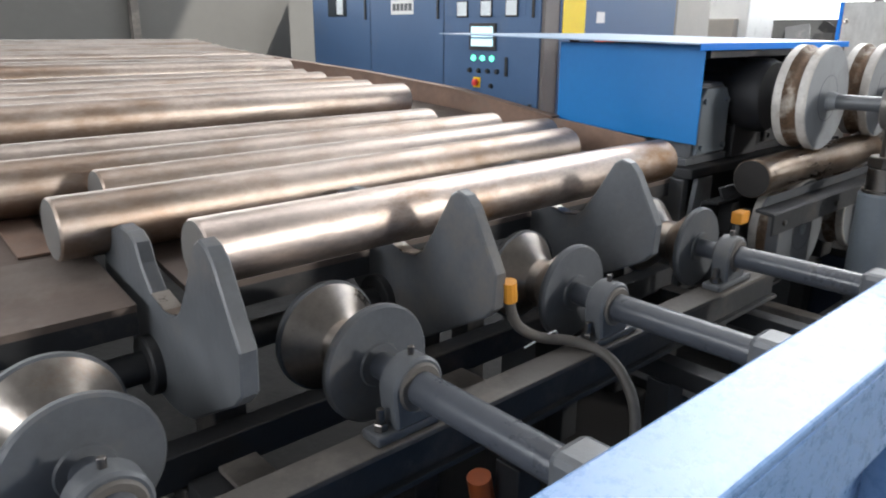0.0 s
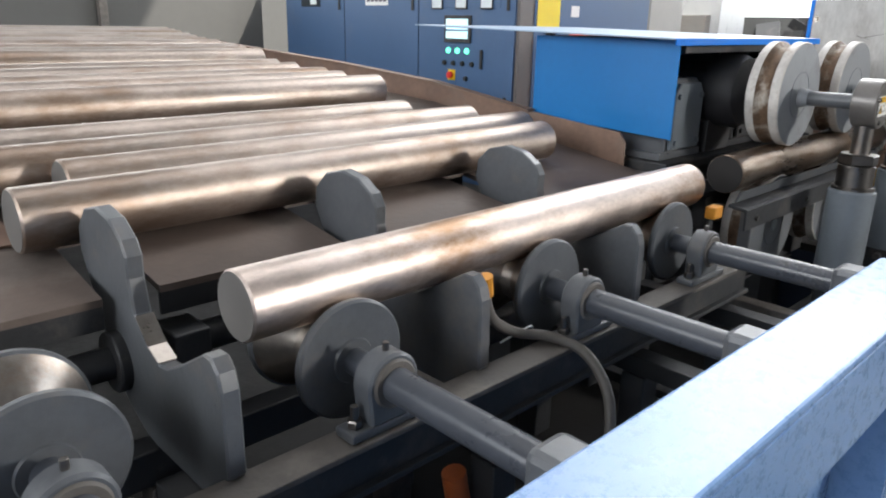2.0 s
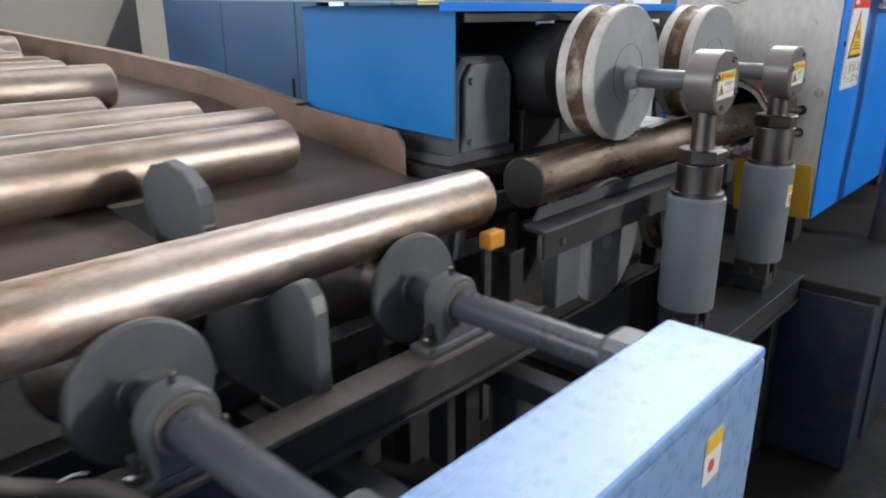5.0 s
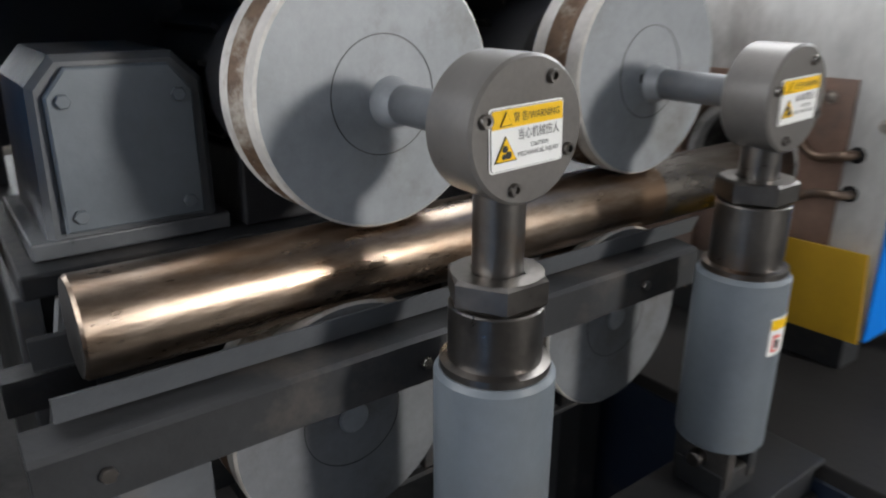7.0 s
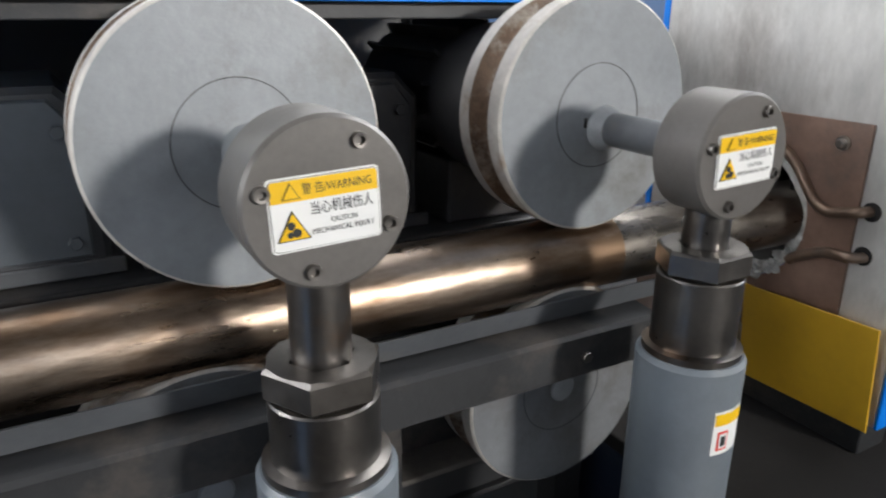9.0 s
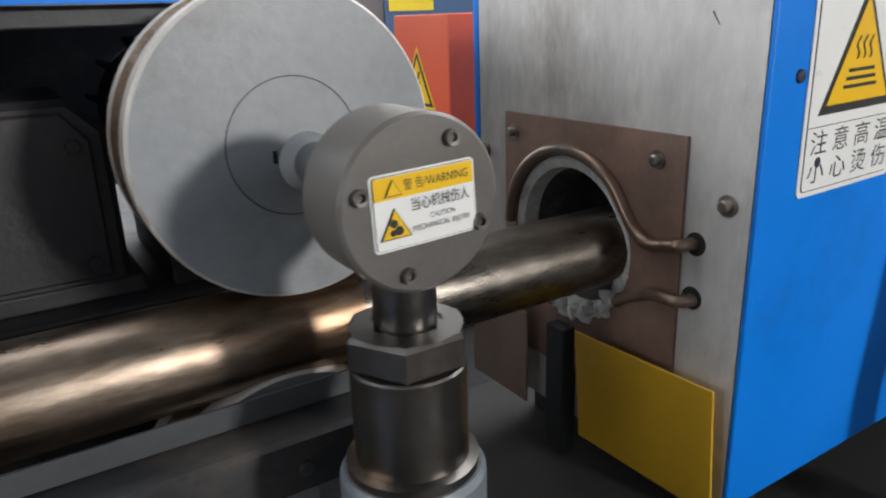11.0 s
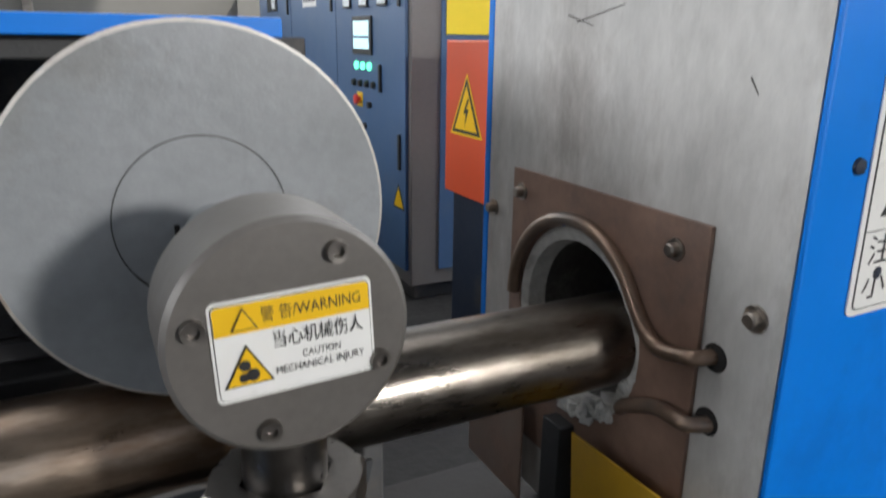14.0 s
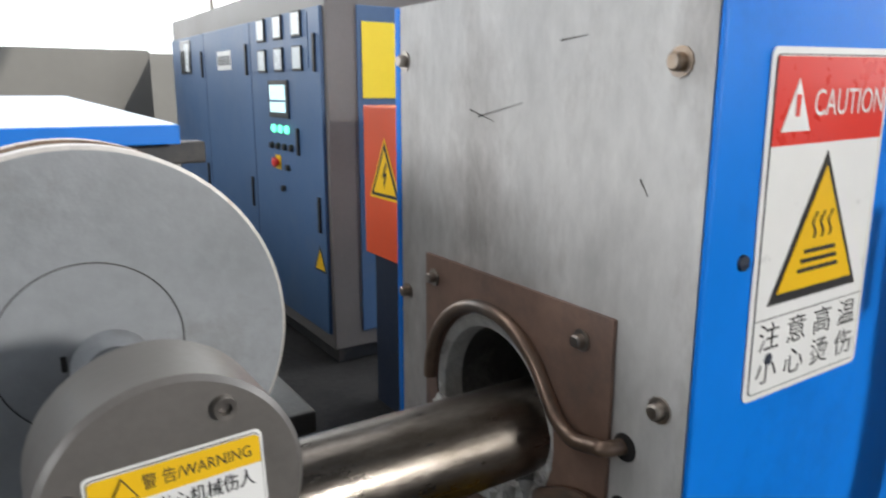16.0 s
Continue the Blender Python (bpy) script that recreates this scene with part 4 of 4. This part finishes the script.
def sign_tri(cx, cy, w, h, mat, lift):
    part("sign_triangle", flat([(cx - w / 2, cy - h / 2), (cx + w / 2, cy - h / 2), (cx, cy + h / 2)], m @ pose(0, 0, lift)), mat, fur)


sign_tri(-0.058, 0.113, 0.044, 0.046, WHITE, 0.0034)
part("sign_mark", flat([(-0.0605, 0.103), (-0.0555, 0.103), (-0.0545, 0.122), (-0.0615, 0.122)], m @ pose(0, 0, 0.0042)), SIGN_RED, fur)
lettering("CAUTION", 0.034, m @ pose(0.028, 0.113, 0.0038), WHITE, fur, 0.118)
sign_tri(0.0, 0.0, 0.150, 0.140, BLACK, 0.0026)
sign_tri(0.0, -0.002, 0.126, 0.116, SIGN_YELLOW, 0.0036)
for k in range(3):
    pts = [(-0.013 + 0.013 * k + 0.003 * math.sin(j * 1.1), -0.012 + 0.0036 * j) for j in range(8)]
    part("heat_line", flat([(x - 0.0012, y) for x, y in pts] + [(x + 0.0012, y) for x, y in reversed(pts)], m @ pose(0, 0, 0.0046)), BLACK, fur)
    part("heat_bar", flat([(-0.026 - 0.004 * k, -0.026 - 0.009 * k), (0.026 + 0.004 * k, -0.026 - 0.009 * k), (0.026 + 0.004 * k, -0.022 - 0.009 * k), (-0.026 - 0.004 * k, -0.022 - 0.009 * k)], m @ pose(0, 0, 0.0046)), BLACK, fur)
lettering("注 意 高 温", 0.030, m @ pose(0, -0.103, 0.0030), BLACK, fur, 0.165)
lettering("小 心 烫 伤", 0.030, m @ pose(0, -0.136, 0.0030), BLACK, fur, 0.165)

# base under the furnace
fb = thing("furnace_base", "dark blue oil-stained steel base of the furnace", "machine base", (4.4, 0.80, FLOOR))
part("base_body", box(-1.285, 1.6, -0.435, 0.45, 0, 0.55, 0.008), BASE_BLUE, fb)
# shelf blackened to carry the shade beneath the furnace
part("base_shelf", box(-1.29, 1.62, -0.445, 0.46, 0.5502, 0.58, 0.004), SHADE_BLACK, fb, "shelf plate blackened for the shade under the furnace")
part("base_door", box(-1.15, -0.45, -0.444, -0.436, 0.05, 0.50, 0.003), BASE_BLUE, fb)
part("base_door", box(-0.40, 0.30, -0.444, -0.436, 0.05, 0.50, 0.003), BASE_BLUE, fb)
for x in (-0.95, 0.2, 1.3):
    part("stand", box(x, x + 0.08, -0.10, 0.33, 0.5802, 0.8618 - FLOOR, 0.003), PAINT_DARK, fb)

# cooling water manifold with hanging hoses
man = thing("water_manifold", "row of steel couplings with black cooling hoses", "pipe manifold", (3.72, 0.50, 1.53))
part("header_pipe", rod(0.030, -0.08, 2.4, (0, 0.07, 0), "X", 24), STEEL, man, "", True)
for k in range(5):
    x = 0.57 * k
    part("coupling", lathe([(0.022, 0.02), (0.034, 0.012), (0.034, -0.05), (0.028, -0.055), (0.040, -0.06), (0.040, -0.13), (0.032, -0.14)], (x, 0, 0), "Z", 20), BRIGHT, man, "bright hose coupling", True)
    part("hose", tube([(x, 0, -0.13), (x + 0.005, -0.01, -0.35), (x - 0.02, -0.02, -0.58), (x - 0.01, -0.01, -0.789)], 0.038, 14), RUBBER, man, "black rubber hose", True)
    part("clip", box(x - 0.006, x + 0.006, -0.02, 0.126, -0.03, -0.01, 0.001), BRIGHT, man)
part("valve_lever", box(-0.06, -0.042, -0.06, -0.04, -0.17, -0.06, 0.002), YELLOW, man, "brass valve lever")


# ---------------------------------------------------------------- electrical cabinets
cab = thing("control_cabinet", "large blue and grey electrical control cabinet", "electrical cabinet", (4.23, 3.46, FLOOR))
z = -FLOOR - 0.115
TOP = 2.20
part("body", box(0.02, 1.75, 0.0, 3.07, 0.08, TOP + z, 0.006), CAB_GREY, cab, "brown grey cabinet body")
part("plinth", box(0.05, 1.72, 0.03, 3.04, 0, 0.079, 0.003), PAINT_DARK, cab)
doors = ((0.03, 1.055), (1.065, 2.065), (2.075, 3.04))
for y0, y1 in doors:
    d = part("cabinet_door", box(0.0, 0.0195, y0, y1, 0.16, 2.05 + z, 0.004), CABINET, cab, "blue cabinet door")
    part("door_seam", box(-0.0005, 0.0, y1 - 0.004, y1, 0.17, 2.04 + z, 0), BLACK, d)
    for hz in (1.84, 1.05):
        part("door_handle", box(-0.012, -0.0005, y0 + 0.05, y0 + 0.075, hz - 0.09 + z, hz + 0.09 + z, 0.003), BLACK, d, "black recessed handle")
d3 = bpy.data.objects["cabinet_door"]
part("meter_panel", box(-0.003, 0.0, 0.17, 1.02, 1.77 + z, 2.035 + z, 0.001), CABINET, d3)
for i in range(3):
    for j in range(2):
        cyy, czz = 0.30 + 0.265 * i, 2.015 - 0.165 * j + z - 0.03
        f = part("meter", box(-0.014, -0.003, cyy - 0.062, cyy + 0.062, czz - 0.062, czz + 0.062, 0.003), BLACK, d3, "square panel meter")
        f.data.materials.append(DIAL)
        part("meter_face", box(-0.0155, -0.0142, cyy - 0.054, cyy + 0.054, czz - 0.050, czz + 0.054, 0.0005), DIAL, cab, "white meter face")
part("screen_frame", box(-0.012, 0.0, 0.455, 0.745, 1.515 + z, 1.715 + z, 0.003), PAINT_DARK, d3)
part("screen", box(-0.0135, -0.0122, 0.485, 0.722, 1.545 + z, 1.69 + z, 0.0005), SCREEN, d3, "lit touch screen")
part("screen_bar", box(-0.0142, -0.0137, 0.485, 0.722, 1.60 + z, 1.612 + z, 0), CABINET, d3)
for i in range(3):
    part("indicator_lamp", lathe([(0.0001, -0.016), (0.018, -0.014), (0.022, -0.004), (0.022, 0.0)], (0, 0.50 + 0.10 * i, 1.455 + z), "X", 18), GREEN_LAMP, d3, "lit green indicator lamp")
for i in range(4):
    part("switch", lathe([(0.0001, -0.02), (0.016, -0.02), (0.02, -0.004), (0.02, 0.0)], (0, 0.44 + 0.10 * i, 1.36 + z), "X", 18), BLACK, d3)
part("stop_plate", box(-0.004, 0.0, 0.62, 0.70, 1.23 + z, 1.31 + z, 0.001), SIGN_YELLOW, d3)
part("stop_button", lathe([(0.0001, -0.035), (0.026, -0.03), (0.028, -0.015), (0.016, -0.012), (0.016, 0)], (-0.004, 0.66, 1.27 + z), "X", 20), SIGN_RED, d3, "red emergency stop button")
part("key_switch", lathe([(0.0001, -0.02), (0.016, -0.02), (0.018, 0)], (0, 0.50, 1.25 + z), "X", 16), BLACK, d3)
part("key_switch", lathe([(0.0001, -0.02), (0.016, -0.02), (0.018, 0)], (0, 0.58, 1.13 + z), "X", 16), BLACK, d3)
part("long_handle", box(-0.014, -0.0005, 0.33, 0.355, 1.33 + z, 1.47 + z, 0.003), BLACK, d3)
# sign with unreadable writing on the middle door, dark window in the far one
part("door_sign", flat(rounded(0.31, 0.12, 0.004), facing_x(-0.001, 1.60, 1.85 + z)), WHITE, cab, "white door sign")
for k in range(5):
    part("sign_bar", flat([(-0.022, -0.03), (0.022, -0.03), (0.022, 0.03), (-0.022, 0.03)], facing_x(-0.0018, 1.49 + 0.055 * k, 1.85 + z)), PAINT, cab)
part("door_window", box(-0.006, 0.0, 2.44, 2.76, 1.78 + z, 2.03 + z, 0.003), GLASS, cab, "dark glass window")
part("window_paper", box(-0.0075, -0.0062, 2.50, 2.60, 1.80 + z, 2.0 + z, 0), DIAL, cab)
# blue side panel with yellow plate
part("side_panel", box(0.175, 1.70, -0.008, -0.0005, 0.16, 2.06 + z, 0.003), CABINET, cab, "blue side panel")
part("yellow_plate", box(0.20, 0.46, -0.0125, -0.0085, 1.625 + z, 1.985 + z, 0.001), PALE_YELLOW, cab, "plain yellow plate")
part("side_label", box(0.60, 0.70, -0.0105, -0.0085, 1.72 + z, 1.80 + z, 0), WHITE, cab)
w = thing("warning_triangle_sign", "yellow triangular hazard sticker on the cabinet", "warning sign", (4.229, 3.57, 0.70))
m = facing_x(-0.001, 0, 0)
part("sign_black", flat([(-0.075, -0.06), (0.075, -0.06), (0, 0.075)], m), BLACK, w)
part("sign_yellow", flat([(-0.058, -0.05), (0.058, -0.05), (0, 0.055)], m @ pose(0, 0, 0.0008)), SIGN_YELLOW, w)

red = thing("red_switch_box", "orange-red steel switch box with a lightning sign", "switch box", (4.20, 2.56, 0.86))
part("box_body", box(0, 0.30, 0.0, 0.43, 0.0, 0.627, 0.006), RED, red, "orange-red painted box")
part("stand", box(0.04, 0.28, 0.01, 0.42, FLOOR - 0.86, -0.001, 0.003), BASE_BLUE, red, "dark blue stand")
m = facing_x(-0.0008, 0.243, 0.362)
for pts, mat, lift in (([(-0.135, -0.11), (0.135, -0.11), (0, 0.14)], SIGN_YELLOW, 0), ([(-0.118, -0.10), (0.118, -0.10), (0, 0.122)], BLACK, 0.0009), ([(-0.094, -0.087), (0.094, -0.087), (0, 0.092)], SIGN_YELLOW, 0.0018),
                       ([(0.012, 0.040), (-0.022, -0.022), (0.0, -0.018), (-0.008, -0.072), (0.024, 0.000), (0.004, -0.002), (0.026, 0.040)], BLACK, 0.0027)):
    part("hazard_triangle", flat(pts, m @ pose(0, 0, lift)), mat, red)


# ---------------------------------------------------------------- far end of the hall
b = thing("beige_cabinet", "pale beige steel cabinets standing behind the control cabinet", "steel cabinet", (6.15, 3.75, FLOOR))
part("body", box(0, 0.9, 0, 0.85, 0, 1.85, 0.006), BEIGE, b)
part("door", box(-0.012, 0, 0.03, 0.41, 0.1, 1.80, 0.003), BEIGE, b)
part("door", box(-0.012, 0, 0.43, 0.82, 0.1, 1.80, 0.003), BEIGE, b)
part("door_lock", lathe([(0.0001, -0.02), (0.03, -0.02), (0.03, 0)], (-0.012, 0.10, 1.52), "X", 16), PAINT, b)
b = thing("white_machine_box", "off-white steel machine housing in the distance", "machine", (7.75, 3.70, FLOOR))
part("body", box(0, 0.6, 0, 0.50, 0, 1.72, 0.01), WHITE, b)
part("base", box(-0.1, 0.7, 0.1, 0.95, 0, 1.52, 0.01), BEIGE, b)
part("dark_frame", box(0.2, 0.8, 0.55, 1.05, 1.52, 2.4, 0.01), PAINT_DARK, b)
for k in range(5):
    part("strut", tube([(0.25, 0.55 + 0.1 * k, 1.5), (0.3, 0.50 + 0.12 * k, 1.9), (0.25, 0.6 + 0.08 * k, 2.6)], 0.025, 8), PAINT_DARK, b)
b = thing("scrap_pile", "dark heap of steel scrap in the distance", "scrap heap", (8.6, 3.30, FLOOR))
bm = bmesh.new()
for k in range(60):
    s = random.uniform(0.08, 0.25)
    u = random.uniform(-1, 1)
    mm = Matrix.LocRotScale((random.uniform(-0.4, 0.4), u * 0.75, random.uniform(0.0, 1.48 - 0.35 * abs(u))), Euler((random.uniform(0, 3), random.uniform(0, 3), random.uniform(0, 3))), (s * 2.2, s, s * 0.25))
    bmesh.ops.create_cube(bm, size=1, matrix=mm)
tagged(part("scrap", bm, RUBBER, b), "dark tangled steel scrap", kind="stuff")
b = thing("overhead_crane_beam", "yellow-grey steel crane girder under the roof", "crane beam", (5.0, 8.6, 4.0))
part("girder", box(-9, 7, -0.12, 0.12, -0.25, 0.25, 0.01), OLD_STEEL, b)
for k in range(9):
    part("lattice", tube([(-8 + 1.7 * k, 0, 0.25), (-7.2 + 1.7 * k, 0, 1.0), (-6.4 + 1.7 * k, 0, 0.25)], 0.04, 8, steps=1), OLD_STEEL, b)
part("hanger", box(-9, -8.9, -0.05, 0.05, 0.25, 2.98, 0.004), OLD_STEEL, b)
part("hanger", box(6.9, 7.0, -0.05, 0.05, 0.25, 2.98, 0.004), OLD_STEEL, b)

# wet oil film on the walkway, and pale speckles painted for sun on it
def floor_patches(name, mat, count, x0, x1, y0, y1, r0, r1, base, label):
    bm = bmesh.new()
    for k in range(count):
        cx, cyy, r = random.uniform(x0, x1), random.uniform(y0, y1), random.uniform(r0, r1)
        n = 24
        ring = []
        for q in range(n):
            a = 2 * math.pi * q / n
            rr = r * random.uniform(0.8, 1.15) * (1 + 0.25 * math.sin(3 * a + k))
            ring.append(bm.verts.new((cx + 1.8 * rr * math.cos(a), cyy + rr * math.sin(a), FLOOR + base + 0.00005 * k)))
        bm.faces.new(ring)
    tagged(part(name, bm, mat), label, "puddle", kind="stuff")


floor_patches("oil_puddles", WET, 70, 1.9, 3.5, -0.75, 0.28, 0.012, 0.055, 0.0012, "shiny wet oil patches on the dark floor")
floor_patches("pale_residue", SUN_SPECKLE, 60, 2.3, 3.6, -0.45, 0.16, 0.03, 0.10, 0.0055, "pale speckles painted for sunlight on the oily floor")
# loose cover plate edge on the floor
pl = thing("floor_cover_plate", "oily steel cover plate lying on the floor", "floor plate", (2.98, 0.22, FLOOR))
part("plate_strip", box(-0.28, 0.35, -0.020, 0.0, 0.0015, 0.012, 0.002), RUBBER, pl)
part("plate_strip", box(-0.28, -0.26, 0.0, 0.10, 0.0015, 0.012, 0.002), RUBBER, pl)

# ---------------------------------------------------------------- hoses and clutter round the conveyor
h = thing("sensor_cable", "grey armoured hose with a white tie and orange tape", "cable", (1.01, 0.76, 1.0))
oo = Vector((1.01, 0.76, 1.0))


def rel(pts):
    return [Vector(p) - oo for p in pts]


part("hose", tube(rel([(1.030, 0.752, 1.13), (1.038, 0.757, 1.095), (1.065, 0.760, 1.05), (1.12, 0.755, 1.014), (1.17, 0.715, 1.004), (1.195, 0.655, 0.985), (1.185, 0.595, 0.93), (1.15, 0.56, 0.84), (1.12, 0.54, 0.74)]), 0.0098, 12), HOSE, h, "grey hose", True)
part("tape", tube(rel([(1.026, 0.750, 1.145), (1.034, 0.754, 1.108)]), 0.013, 10), ORANGE, h, "orange tape", True)
part("cable_tie", tube(rel([(1.10, 0.775, 0.992), (1.14, 0.745, 1.022), (1.162, 0.752, 1.012)]), 0.0020, 6), WHITE, h, "white cable tie")
h = thing("orange_conduit", "orange plastic conduit below the conveyor frame", "conduit", (0.965, 0.74, 0.56))
part("pipe", tube([(-0.01, 0.0, 0.245), (0.015, 0.0, 0.13), (0.05, 0.0, 0.001)], 0.022, 14), ORANGE_PIPE, h, "", True)
h = thing("limit_switch", "small orange limit switch beside the last roller", "sensor", (1.92, 0.79, 1.10))
part("switch_body", box(-0.022, 0.022, -0.014, 0.014, -0.018, 0.014, 0.004), ORANGE, h)
part("switch_arm", box(-0.02, 0.0, 0.0, 0.01, -0.38, -0.0185, 0.001), PAINT_DARK, h)


# ---------------------------------------------------------------- what moves
def motions():
    swing = [(0.0, 0), (0.45, 0.3), (0.6, 2.5), (0.8, 10), (1.0, 16.5), (1.25, 21.5), (1.5, 24.5), (1.75, 27), (2.0, 28.5), (2.3, 29), (16.0, 29)]
    for arm, x in zip(arms, ARM_X):
        walk(arm, [(t, pose(x, PIVOT_Y, PIVOT_Z, a, 0, 0)) for t, a in swing])
    path = [(0.0, 0.0, 0.995, 1.223), (0.45, 0.0, 0.995, 1.2225), (0.6, 0.004, 0.988, 1.219), (0.8, 0.012, 0.961, 1.202), (1.0, 0.020, 0.936, 1.185), (1.25, 0.026, 0.913, 1.174),
            (1.5, 0.031, 0.893, 1.167), (1.75, 0.035, 0.874, 1.162), (2.0, 0.038, 0.862, LINE_Z), (2.5, 0.041, LINE_Y, LINE_Z), (3.5, 0.060, LINE_Y, LINE_Z), (6.0, 0.119, LINE_Y, LINE_Z), (9.0, 0.150, LINE_Y, LINE_Z), (16.0, 0.150, LINE_Y, LINE_Z)]
    walk(moving_bar, [(t, pose(1.228 + dx, y, z, 40 + (0.995 - y) * 900, 0, 0)) for t, dx, y, z in path])


motions()
